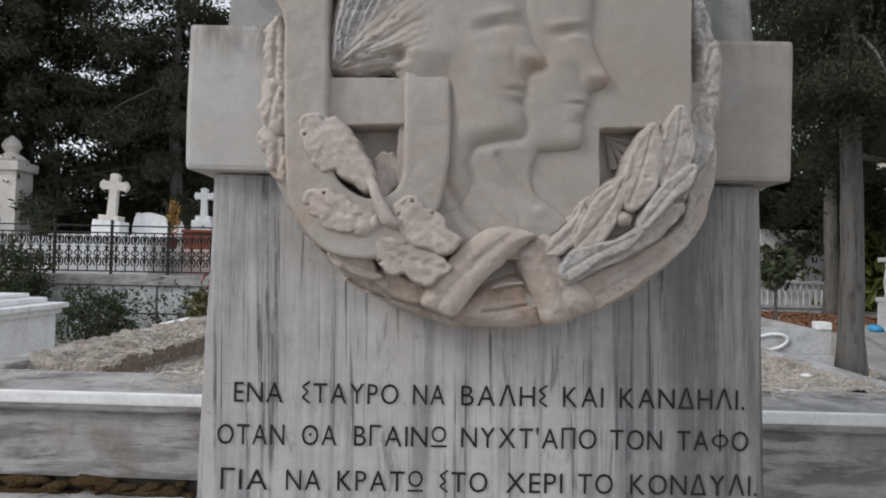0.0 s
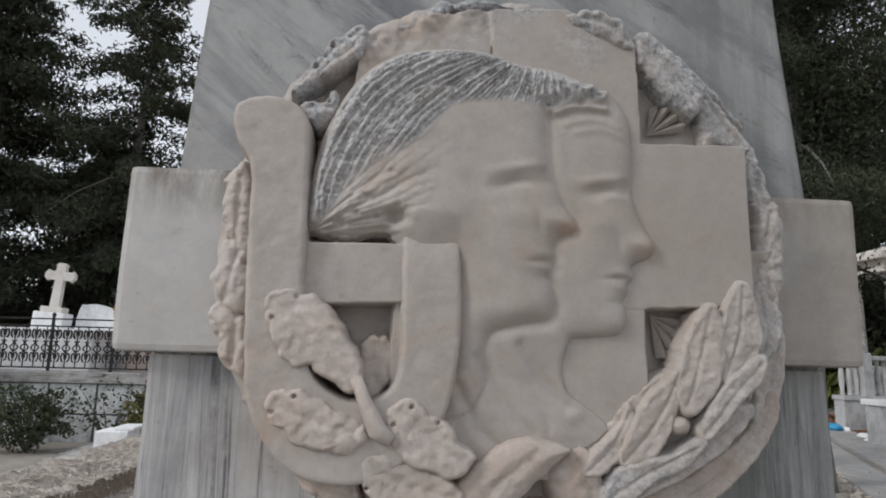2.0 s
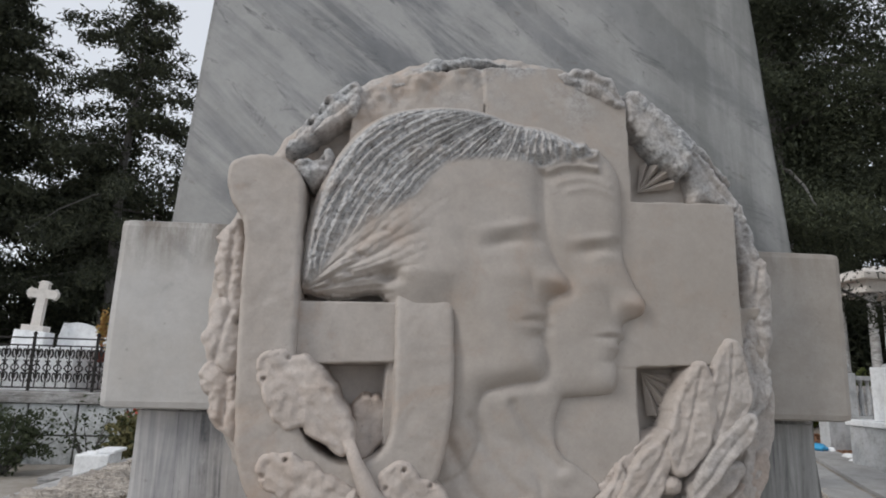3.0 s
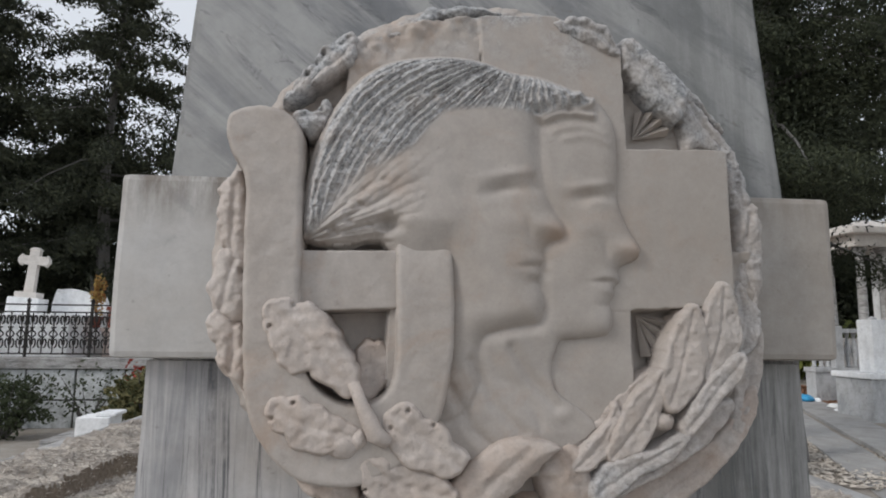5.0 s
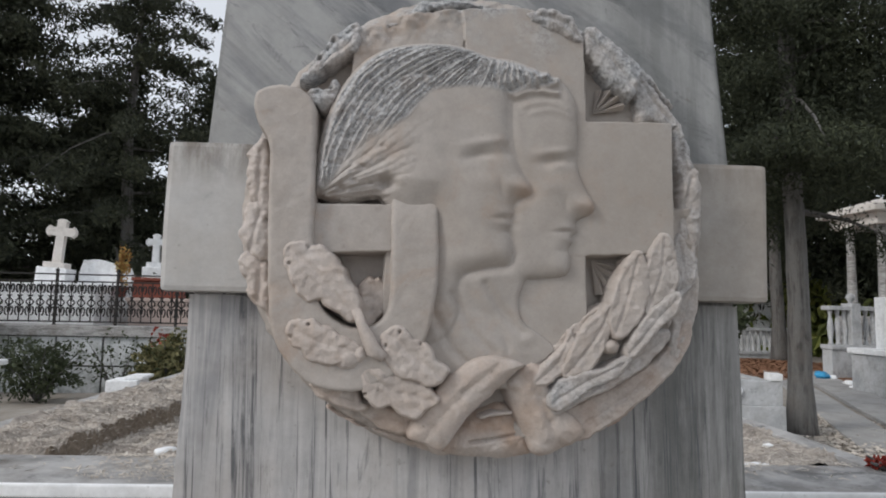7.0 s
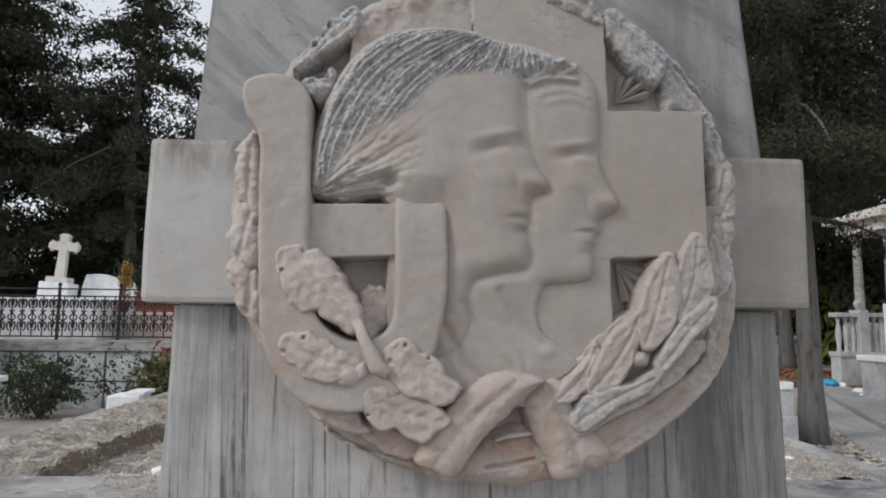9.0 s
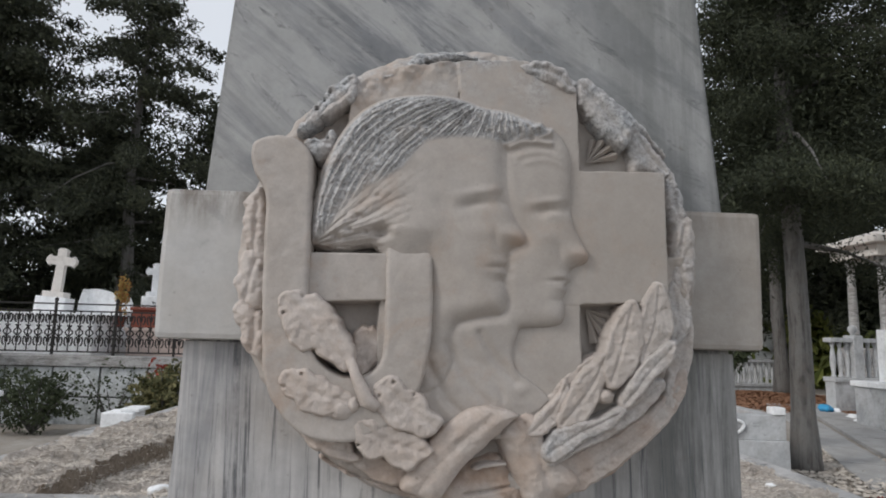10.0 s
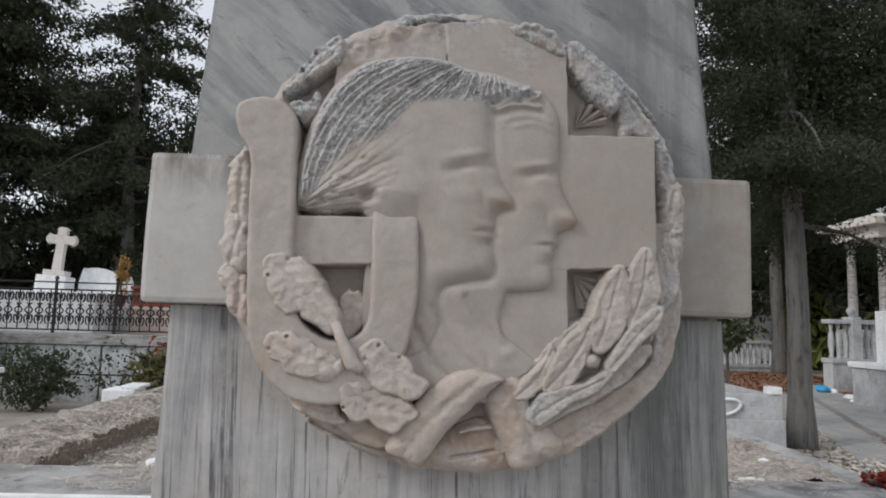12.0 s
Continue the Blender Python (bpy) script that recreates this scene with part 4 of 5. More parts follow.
# ---- raised grave behind the stele ----
grave = thing("raised_grave", "weathered raised grave of stone slabs filled with dry soil and straw", "grave", (-0.02, 0.83, 0), -3.2)
part("front_coping", box(-1.32, 1.32, -0.02, 0.27, 0.928, 0.972, 0.008, None, 0.002, 8), M_OLDSTONE, grave, "grey stone coping with a pale worn lip")
part("pale_lip", box(-1.322, 1.322, -0.026, -0.012, 0.946, 0.976, 0.005, None, 0.0015, 10), M_WHITE, grave, "pale worn lip of the coping")
part("front_block", box(-1.30, 1.30, 0.0, 0.27, 0.765, 0.928, 0.010, None, 0.003, 8), M_OLDSTONE, grave)
part("open_joint", box(-1.30, 1.30, 0.02, 0.27, 0.728, 0.766, 0), M_JOINT, grave)
clumps = bmesh.new()
rc = random.Random(9)
for k in range(170):
    cx, sx = rc.uniform(-1.3, 1.3), rc.uniform(0.008, 0.032)
    got = bmesh.ops.create_icosphere(clumps, subdivisions=2, radius=1)["verts"]
    cz = 0.735 + rc.uniform(-0.014, 0.024)
    for q in got:
        n = 1 + 0.4 * noise.noise(q.co * 1.7 + Vector((k, 0, 0)))
        q.co = Vector((cx + q.co.x * sx * n * 1.6, 0.004 + q.co.y * 0.022 * n, cz + q.co.z * sx * 0.5 * n))
tagged(part("moss_clumps", clumps, M_MOSS, grave, "rust-brown moss in the open joint", True), kind="stuff")
part("lower_block", box(-1.34, 1.34, -0.04, 0.27, -0.02, 0.730, 0.012, None, 0.004, 8), M_OLDSTONE, grave)
for x0, x1, z1 in ((-1.36, -1.27, 0.985), (1.25, 1.32, 0.972)):
    part("side_coping", box(x0, x1, 0.27, 3.1, -0.02, z1, 0.012, None, 0.006, 12), M_OLDSTONE, grave)
part("back_coping", box(-1.32, 1.32, 3.1, 3.3, -0.02, 0.975, 0.012), M_OLDSTONE, grave)


def soil_height(x, y):
    ragged = -1.005 + 0.063 * (y - 0.365) - x + 0.035 * wander(x, y, 0.17, 210) + 0.022 * wander(x, y, 0.045, 214)
    bank = np.clip(ragged / 0.014, 0, 1) * np.clip((y - 0.33) / 0.05, 0, 1)
    crumb = 0.016 * wander(x, y, 0.09, 211) + 0.011 * wander(x, y, 0.04, 212) + 0.007 * wander(x, y, 0.018, 213)
    return 0.915 + bank * (0.068 + 0.05 * np.clip(ragged, 0, 0.3)) + crumb + 0.045 * np.clip((x - 0.6) / 0.4, 0, 1)


v, f = sheet(-1.28, 1.26, 0.26, 3.11, 390, 400, soil_height)
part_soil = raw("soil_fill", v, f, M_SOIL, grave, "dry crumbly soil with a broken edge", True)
# the steep broken faces get a darker brown soil
part_soil.data.materials.append(M_STEEP)
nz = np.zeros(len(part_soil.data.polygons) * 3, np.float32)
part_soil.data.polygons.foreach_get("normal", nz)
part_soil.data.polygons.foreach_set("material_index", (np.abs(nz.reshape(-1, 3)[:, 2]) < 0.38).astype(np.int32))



def blades(name, count, area, zfun, size, material, label, seed, parent=None, flat=0.16, wide=0.065):
    """Loose dry stalks strewn over an area."""
    r = np.random.RandomState(seed)
    x, y = area(r, count)
    z = zfun(x, y) + r.rand(count) * 0.012
    a, tilt, length = r.rand(count) * 6.283, (r.rand(count) - 0.3) * flat, size * (0.4 + r.rand(count))
    d = np.stack([np.cos(a) * np.cos(tilt), np.sin(a) * np.cos(tilt), np.sin(tilt)], -1) * length[:, None]
    side = np.stack([-np.sin(a), np.cos(a), r.rand(count) - 0.5], -1) * (length * wide)[:, None]
    p = np.stack([x, y, z], -1)
    bend = np.stack([r.randn(count), r.randn(count), np.abs(r.randn(count))], -1) * (0.12 * length)[:, None]
    v = np.stack([p - side, p + side, p + d / 2 + bend + side, p + d / 2 + bend - side, p + d + side * 0.3, p + d - side * 0.3], 1).reshape(-1, 3)
    b = np.arange(count)[:, None] * 6
    f = np.concatenate([b + [0, 1, 2, 3], b + [3, 2, 4, 5]])
    return tagged(raw(name, v, f, material, parent), label, "dry litter" if parent is None else "", "", "stuff")


to_world = pose(-0.02, 0.83, 0, 0, 0, -3.2)


def on_grave(x0, x1, y0, y1):
    def pick(r, n):
        return x0 + (x1 - x0) * r.rand(n), y0 + (y1 - y0) * r.rand(n)
    return pick


for seed, (x0, x1, y0, y1, n, s) in enumerate(((-1.24, -0.86, 0.32, 3.0, 20000, 0.019), (-0.84, -0.25, 0.24, 2.4, 16000, 0.020), (0.45, 1.24, 0.24, 2.4, 15000, 0.019), (-1.3, 1.25, 0.1, 0.3, 420, 0.024), (-0.80, -0.25, 0.03, 0.28, 2200, 0.016), (0.3, 0.9, 0.12, 0.28, 500, 0.026))):
    lit = blades("straw_litter", n, on_grave(x0, x1, y0, y1), lambda x, y: np.maximum(soil_height(x, y), np.where((y < 0.27), 0.972, 0.0)) - 0.004 + np.where(x < -0.84, 0.0, 0), s, M_STRAW, "pale dry straw and needles strewn over the grave", 300 + seed)
    lit.matrix_basis = to_world


def pebble(place, r, material, label, seed, name="stone", squash=0.6):
    bm = bmesh.new()
    bmesh.ops.create_icosphere(bm, subdivisions=3, radius=1)
    for q in bm.verts:
        n = 1 + 0.35 * noise.noise(q.co * 1.3 + Vector((seed, seed * 2, 0)))
        q.co = Vector((q.co.x * r * n * 1.3, q.co.y * r * n, q.co.z * r * n * squash))
    ob = part(name, bm, material, None, label, True)
    ob.matrix_basis = pose(*place, 0, 0, seed * 50)
    return tagged(ob, label, "stone")


def grave_point(x, y, lift=0.0):
    p = to_world @ Vector((x, y, float(soil_height(np.array([x]), np.array([y]))[0]) + lift))
    return tuple(p)


pebble(grave_point(-0.78, 0.55, 0.01), 0.026, M_WHITE, "small white marble chip lying on dry soil", 1)
rs = np.random.RandomState(77)
for k in range(26):
    sx, sy = (rs.uniform(-1.0, -0.45), rs.uniform(0.3, 1.6)) if k < 16 else (rs.uniform(0.6, 1.15), rs.uniform(0.3, 1.2))
    pebble(grave_point(sx, sy, 0.004), rs.uniform(0.006, 0.016), M_OLDSTONE if k % 3 else M_WHITE, "small rough stone chip lying on dry soil", 3 + k)
pebble(grave_point(0.98, 0.33, 0.006), 0.03, M_WHITE, "flat pale marble flake on the straw", 40, "stone", 0.3)


# ---- foliage ----
def sprays(points, size, r, droop=0.3, slim=0.17):
    """Little rhombic sprays of leaves, two crossed at each point."""
    n = len(points)
    d = r.randn(n, 3)
    d[:, 2] -= droop
    d /= np.linalg.norm(d, axis=1)[:, None]
    q = np.cross(d, r.randn(n, 3))
    q /= np.linalg.norm(q, axis=1)[:, None]
    w = np.cross(d, q)
    s = size * (0.5 + r.rand(n))[:, None]
    out = [np.stack([points - d * s * 0.5, points + e * s * slim * 0.5 + d * s * 0.1, points + d * s * 0.5, points - e * s * slim * 0.5 + d * s * 0.1], 1) for e in (q, w)]
    v = np.concatenate(out, 1).reshape(-1, 3)
    return v, np.arange(len(v)).reshape(-1, 4)


def tree(x, y, height, bole, radius, crown_from, branches, per_clump, size, material, label, seed, droop=0.35, clump=0.34, fill=0.0, shape=0.75, lean=0.0):
    """A conifer: tapered trunk, drooping limbs, and a crown of many small sprays with gaps between the limbs."""
    r = np.random.RandomState(seed)
    t = thing("cypress_tree" if material is M_CYPRESS else "pine_tree", label, "tree", (x, y, 0))
    zs = np.linspace(-0.05, height, 14)
    mid = [(lean * z + 0.06 * math.sin(z * 0.9 + seed), 0.05 * math.cos(z * 0.7 + seed), z) for z in zs]
    mid[0] = (mid[1][0], mid[1][1], -0.05)
    trunk = tube(mid, [bole * (1.35 if i == 0 else 1.0) * (1 - 0.9 * z / (height * 1.05)) + 0.01 for i, z in enumerate(zs)], 18)
    bmesh.ops.subdivide_edges(trunk, edges=[e for e in trunk.edges if e.calc_length() > 0.3], cuts=5)
    for q in trunk.verts:
        a = math.atan2(q.co.y, q.co.x)
        q.co += Vector((math.cos(a), math.sin(a), 0)) * 0.016 * (noise.noise(Vector((a * 3.2, q.co.z * 0.7, seed))) + 0.5 * noise.noise(Vector((a * 8, q.co.z * 1.5, seed))))
    part("trunk", trunk, M_BARK, t, "", True)
    pts = []
    for i in range(branches):
        u = (i + r.rand()) / branches
        z0 = crown_from + (height - crown_from) * u ** 0.9
        reach = radius * (1 - u) ** shape * (0.65 + 0.5 * r.rand()) + 0.25
        a = i * 2.39996 + r.rand() * 0.8
        rise = r.uniform(-0.25, 0.45)
        ends = [Vector((lean * z0 + math.cos(a) * reach * k, math.sin(a) * reach * k, z0 + rise * reach * k - droop * reach * k * k)) for k in (0, 0.35, 0.7, 1.0)]
        if i % 4 == 0:
            part("limb", tube(ends, [0.035 * (1 - u) + 0.012, 0.022, 0.014, 0.006], 5), M_BARK, t)
        for k in np.linspace(0.18, 1.0, max(3, int(reach / (clump * 0.85)))):
            c = ends[0].lerp(ends[3], k)
            c.z += rise * reach * k * (1 - k)
            n = int(0.85 * per_clump * (0.5 + r.rand()))
            g = r.randn(n, 3) * clump * np.array([0.55, 0.55, 0.42]) * (1.1 - 0.4 * k)
            pts.append(np.array(c) + g)
    if fill:
        n = int(fill)
        u, a, rr = r.rand(n), r.rand(n) * 6.283, np.sqrt(r.rand(n))
        rad = radius * (1 - u) ** shape * 0.85 * rr
        pts.append(np.stack([rad * np.cos(a), rad * np.sin(a), crown_from + 0.1 + (height - crown_from) * u], -1))
    v, f = sprays(np.concatenate(pts), size * 1.22, r, droop, 0.27)
    raw("crown", v, f, material, t, "dark drooping evergreen foliage")
    return t


DARK = "tall dark evergreen tree with drooping sprays and gaps of sky"
tree(4.71, 6.5, 9.5, 0.128, 1.7, 2.6, 120, 230, 0.046, M_CYPRESS, "dark cypress with a straight grey-brown trunk", 1, 0.3, 0.25, 36000, 0.45, 0.012)
tree(11.78, 17.8, 15.0, 0.19, 3.0, 4.6, 80, 150, 0.13, M_CYPRESS, "slim cypress standing behind another cypress", 2, 0.25, 0.5, 16000, 0.45)
tree(10.9, 9.9, 11.0, 0.16, 2.7, 4.6, 80, 140, 0.085, M_CYPRESS, DARK, 3, 0.35, 0.34, 6000, 0.4)
tree(9.9, 22.8, 12.0, 0.2, 3.4, 2.2, 90, 110, 0.18, M_CYPRESS, DARK, 4, 0.4, 0.5, 4000, 0.5)
tree(15.5, 21.0, 12.0, 0.2, 4.0, 2.2, 80, 110, 0.2, M_PINE, DARK, 5, 0.4, 0.6, 3000, 0.5)
tree(-6.4, 15.2, 11.0, 0.17, 3.0, 2.7, 66, 100, 0.11, M_PINE, DARK, 6, 0.35, 0.32, 0, 0.55)
tree(-10.2, 15.6, 11.0, 0.2, 3.4, 2.0, 90, 130, 0.12, M_PINE, DARK, 7, 0.35, 0.36, 12000, 0.5)
tree(-13.6, 15.0, 11.0, 0.2, 3.4, 1.8, 85, 130, 0.13, M_PINE, DARK, 8, 0.35, 0.40, 12000, 0.5)
tree(-5.4, 19.5, 8.5, 0.16, 2.6, 2.2, 50, 70, 0.17, M_PINE, DARK, 9, 0.35, 0.5, 1500, 0.6)
tree(-9.6, 21.5, 8.0, 0.18, 3.4, 1.6, 55, 90, 0.2, M_PINE, DARK, 10, 0.35, 0.6, 4000, 0.5)


def woods(name, arcs, height, count, size, material, label, seed):
    """Far foliage as one mass with an uneven top."""
    r = np.random.RandomState(seed)
    a0, a1, d0, d1 = arcs
    a, d = np.radians(a0 + (a1 - a0) * r.rand(count)), d0 + (d1 - d0) * r.rand(count)
    top = height * (0.75 + 0.35 * wander(np.degrees(a), d * 0, 5.0, seed))
    p = np.stack([d * np.sin(a), d * np.cos(a), top * r.rand(count) ** 0.8], -1)
    v, f = sprays(p, size, r, 0.2, 0.6)
    return tagged(raw(name, v, f, material), label, "woods", "", "stuff")


woods("far_woods", (-62, 62, 30, 40), 5.0, 36000, 0.8, M_PINE, "dense dark evergreen woods far behind the graves", 21)
woods("far_woods", (-40, 50, 24, 29), 3.6, 9000, 0.5, M_FAR, "yellow-green sunlit shrubs far behind the graves", 22)


def bush(name, x, y, z, rx, ry, rz, count, size, material, label, seed, twigs=9):
    r = np.random.RandomState(seed)
    t = thing(name, label, "shrub", (x, y, z))
    d = r.randn(count, 3)
    d /= np.linalg.norm(d, axis=1)[:, None]
    rad = (0.35 + 0.65 * r.rand(count) ** 0.5) * (0.8 + 0.45 * wander(d[:, 0] * 3 + d[:, 1] * 2, d[:, 2] * 3, 0.8, seed))
    p = d * rad[:, None] * [rx, ry, rz] + [0, 0, rz * 0.95]
    p[:, 2] = np.maximum(p[:, 2], 0.01)
    v, f = sprays(p, size, r, 0.0, 0.45)
    bm = bmesh.new()
    for k in range(twigs):
        e = Vector((r.uniform(-rx, rx) * 0.8, r.uniform(-ry, ry) * 0.8, rz * r.uniform(0.9, 1.8)))
        tube([(0, 0, 0), e * 0.5 + Vector((0, 0, 0.1 * rz)), e], [0.012, 0.008, 0.003], 5, bm)
    part("twig", bm, M_BARK, t)
    raw("leaves", v, f, material, t)
    return t


# ---- retaining wall and railing on one side ----
def block_wall(name, x0, x1, y, z0, z1, cap, width, rows, label, depth=0.35):
    t = tagged(new(name), label, "wall", "", "structure")
    part("core", box(x0, x1, y + 0.03, y + depth, z0, z1, 0), M_JOINT, t)
    n = max(1, int(round((x1 - x0) / width)))
    w, hgt = (x1 - x0) / n, (z1 - z0) / rows
    r = random.Random(5)
    for j in range(rows):
        for i in range(n):
            a = x0 + i * w
            part("block", box(a + 0.014, a + w - 0.014, y + r.uniform(-0.006, 0.006), y + 0.06, z0 + j * hgt + 0.012, z0 + (j + 1) * hgt - 0.012, 0.01), M_WALL, t)
    part("cap", box(x0 - 0.03, x1 + 0.03, y - 0.05, y + depth + 0.05, z1, z1 + cap, 0.012, None, 0.003, 6), M_OLDSTONE, t)
    return t


block_wall("wall_west", -10.5, -1.6, 9.45, -0.05, 0.845, 0.16, 0.66, 2, "grey stone block retaining wall with dark joints")


def railing(x0, y, z0, z1, bays, bay):
    """A wrought iron grave railing: posts, rails, bars and scrolls."""
    t = thing("iron_railing", "dark wrought iron railing with scrolls on a stone wall", "railing", (x0, y, z0))
    hgt = z1 - z0
    for i in range(bays + 1):
        bm = box(i * bay - 0.018, i * bay + 0.018, -0.018, 0.018, -0.01, hgt + 0.02, 0.004)
        post = part("post", bm, M_IRON, t)
        part("finial", lathe([(0.012, 0), (0.03, 0.02), (0.028, 0.045), (0.006, 0.07)], 8, (i * bay, 0, hgt + 0.02)), M_IRON, post)
    for zr in (0.05, hgt - 0.12, hgt - 0.01):
        part("rail", box(0, bays * bay, -0.014, 0.014, zr - 0.011, zr + 0.011, 0.003), M_IRON, t)
    for i in range(bays):
        for k in range(6):
            cx = (i + (k + 0.5) / 6) * bay
            bm = tube([(cx, 0, 0.05), (cx, 0, hgt - 0.12)], [0.010, 0.010], 6)
            for s in (-1, 1):
                for zc in (0.18, hgt - 0.26):
                    pts = []
                    for q in range(14):
                        a = q / 13 * 4.6
                        rr = 0.072 * (1 - 0.05 * q)
                        pts.append((cx + s * (0.012 + rr * (1 - math.cos(a)) * 0.55), 0, zc + rr * math.sin(a) * 1.5))
                    tube(pts, [0.012] * 14, 5, bm)
                mids = [(cx + s * (0.006 + 0.05 * math.sin(q * 0.5) ** 2), 0, 0.27 + 0.022 * q) for q in range(9)]
                tube(mids, [0.011] * 9, 5, bm)
            part("scroll_bar", bm, M_IRON, t)
    return t


railing(-9.65, 9.62, 1.005, 1.79, 8, 0.90)


# ---- tombs beyond the railing ----
def marble_cross(x, y, z, height, span, width, depth, material, label, foot=True):
    t = thing("marble_cross", label, "cross", (x, y, z), 6)
    w, s, a = width / 2, span / 2, height * 0.71
    e = width * 0.32
    arm = [(-w, 0), (w, 0), (w * 0.9, a - w), (s - e, a - w), (s - e, a - w - e * 0.5), (s, a - w * 0.4), (s, a + w * 0.4), (s - e, a + w + e * 0.5), (s - e, a + w), (w, a + w), (w, height - e), (w + e * 0.5, height - e), (w * 0.5, height)]
    out = arm + [(-p, q) for p, q in arm[:1:-1]]
    part("cross_body", slab(out, -depth / 2, depth / 2, 0.003), material, t)
    if foot:
        part("foot", box(-span * 0.36, span * 0.36, -0.17, 0.17, -0.10, 0.0, 0.015), material, t)
        part("pedestal", box(-span * 0.5, span * 0.5, -0.24, 0.24, -1.1, -0.10, 0.02), M_WHITE, t)
    return t


marble_cross(-6.09, 11.5, 2.06, 0.80, 0.50, 0.155, 0.13, M_CROSS, "cream marble cross with flared ends on a white pedestal").rotation_euler[1] = radians(4)
marble_cross(-5.06, 13.5, 2.22, 0.62, 0.42, 0.14, 0.12, M_WHITE, "white marble cross on a tomb")


def tomb(name, x0, x1, y0, y1, z0, z1, material, label, top=0.06, lip=0.05, legs=None):
    t = thing(name, label, "tomb", ((x0 + x1) / 2, (y0 + y1) / 2, z0))
    w, d, hgt = (x1 - x0) / 2, (y1 - y0) / 2, z1 - z0
    part("body", box(-w, w, -d, d, 0, hgt - top * 2, 0.012), material, t)
    part("moulding", box(-w - lip * 0.5, w + lip * 0.5, -d - lip * 0.5, d + lip * 0.5, hgt - top * 2, hgt - top, 0.012), material, t)
    part("lid", box(-w - lip, w + lip, -d - lip, d + lip, hgt - top, hgt, 0.012), material, t)
    return t


tomb("white_tomb", -6.6, -4.95, 10.5, 12.6, 0.0, 1.66, M_WHITE, "white marble tomb behind the iron railing")
arch = spline([(-0.42, 0.0), (0.42, 0.0), (0.42, 0.32), (0.34, 0.34), (0.12, 0.42), (-0.14, 0.49), (-0.34, 0.47), (-0.42, 0.44)], 4)
st = thing("headstone", "white headstone with a curved top behind the railing", "headstone", (-5.33, 11.8, 1.66))
part("slab", slab(arch, -0.08, 0.08, 0.015), M_WHITE, st)
part("base", box(-0.46, 0.46, -0.16, 0.16, 0.0, 0.06, 0.012), M_WHITE, st)
tomb("pink_tomb", -4.6, -2.2, 11.0, 12.2, 0.0, 1.45, M_PINK, "pinkish stone tomb with a terracotta planter behind the railing")
p = thing("planter", "long red terracotta planter on a tomb", "planter", (-4.15, 11.2, 1.45))
part("trough", box(-0.42, 0.42, -0.14, 0.14, 0, 0.30, 0.02), M_TERRA, p)
part("rim", box(-0.45, 0.45, -0.17, 0.17, 0.30, 0.36, 0.015), M_TERRA, p)
p = thing("planter", "small red terracotta pot on a tomb", "planter", (-4.86, 11.3, 1.45))
part("pot", lathe([(0.07, 0), (0.10, 0.14), (0.12, 0.15), (0.12, 0.19), (0.09, 0.19)], 20), M_TERRA, p)
bush("flowering_plant", -4.86, 11.3, 1.62, 0.15, 0.13, 0.46, 420, 0.06, M_ORANGE, "orange and yellow flowers in a planter", 51, 5)
tomb("white_tomb", -9.2, -6.7, 10.8, 13.0, 0.0, 1.62, M_WHITE, "white marble tomb behind the iron railing")
tomb("white_tomb", -2.6, -1.5, 12.8, 14.5, 0.0, 1.9, M_WHITE, "white marble tomb at the end of the railing")
pil = thing("stone_pillar", "pale stone gate pillar half hidden by ivy", "pillar", (-9.3, 13.5, 0))
part("shaft", box(-0.3, 0.3, -0.3, 0.3, -0.02, 3.1, 0.02), M_CROSS, pil)
part("capital", box(-0.38, 0.38, -0.38, 0.38, 3.1, 3.3, 0.03), M_CROSS, pil)
part("finial", lathe([(0.3, 0), (0.34, 0.06), (0.12, 0.22), (0.2, 0.36), (0.14, 0.5), (0.02, 0.6)], 20, (0, 0, 3.3)), M_CROSS, pil)

# near tomb and flower box
side = tomb("white_tomb", -4.8, -3.19, 4.0, 4.75, -0.02, 0.90, M_WHITE, "white marble box tomb with a moulded lid", 0.045, 0.07)
part("upper_step", box(-0.70, 0.74, -0.36, 0.36, 0.92, 0.965, 0.012), M_WHITE, side)
part("top_step", box(-0.62, 0.64, -0.28, 0.28, 0.965, 1.0, 0.012), M_WHITE, side)
for k in range(7):
    part("engraved_mark", box(-0.40 + 0.05 * (k % 4), -0.37 + 0.05 * (k % 4), -0.382, -0.377, 0.60 - 0.05 * (k // 4) - 0.02 * k, 0.612 - 0.05 * (k // 4) - 0.02 * k, 0), M_IRON, side)
fb = thing("flower_box", "small white marble flower box", "flower box", (-2.27, 5.1, -0.02))
part("box_body", box(-0.15, 0.11, -0.14, 0.14, 0, 0.74, 0.012), M_WHITE, fb)
part("box_rim", box(-0.02, 0.14, -0.10, 0.16, 0.74, 0.77, 0.012), M_WHITE, fb)
bush("shrub", -2.3, 6.2, 0.42, 0.42, 0.35, 0.36, 2600, 0.055, M_SHRUB, "yellowing green shrub beside a marble box", 61, 14)
tomb("low_tomb", -2.9, -1.3, 5.6, 7.4, -0.02, 0.45, M_OLDSTONE, "low grey stone tomb under a shrub")
bush("rose_bush", -2.55, 6.7, 0.43, 0.16, 0.16, 0.36, 190, 0.06, M_BLOOM, "dark red flowers among a few green leaves", 62, 6)
bush("ivy_bush", -4.75, 8.5, 0.0, 0.75, 0.40, 0.46, 2600, 0.055, M_IVY, "dusty grey-green shrub growing against the wall", 63, 22)
bush("ivy_bush", -6.3, 9.0, 0.0, 0.75, 0.4, 0.86, 4200, 0.06, M_IVY, "dusty grey-green shrub growing over the railing", 64, 26)

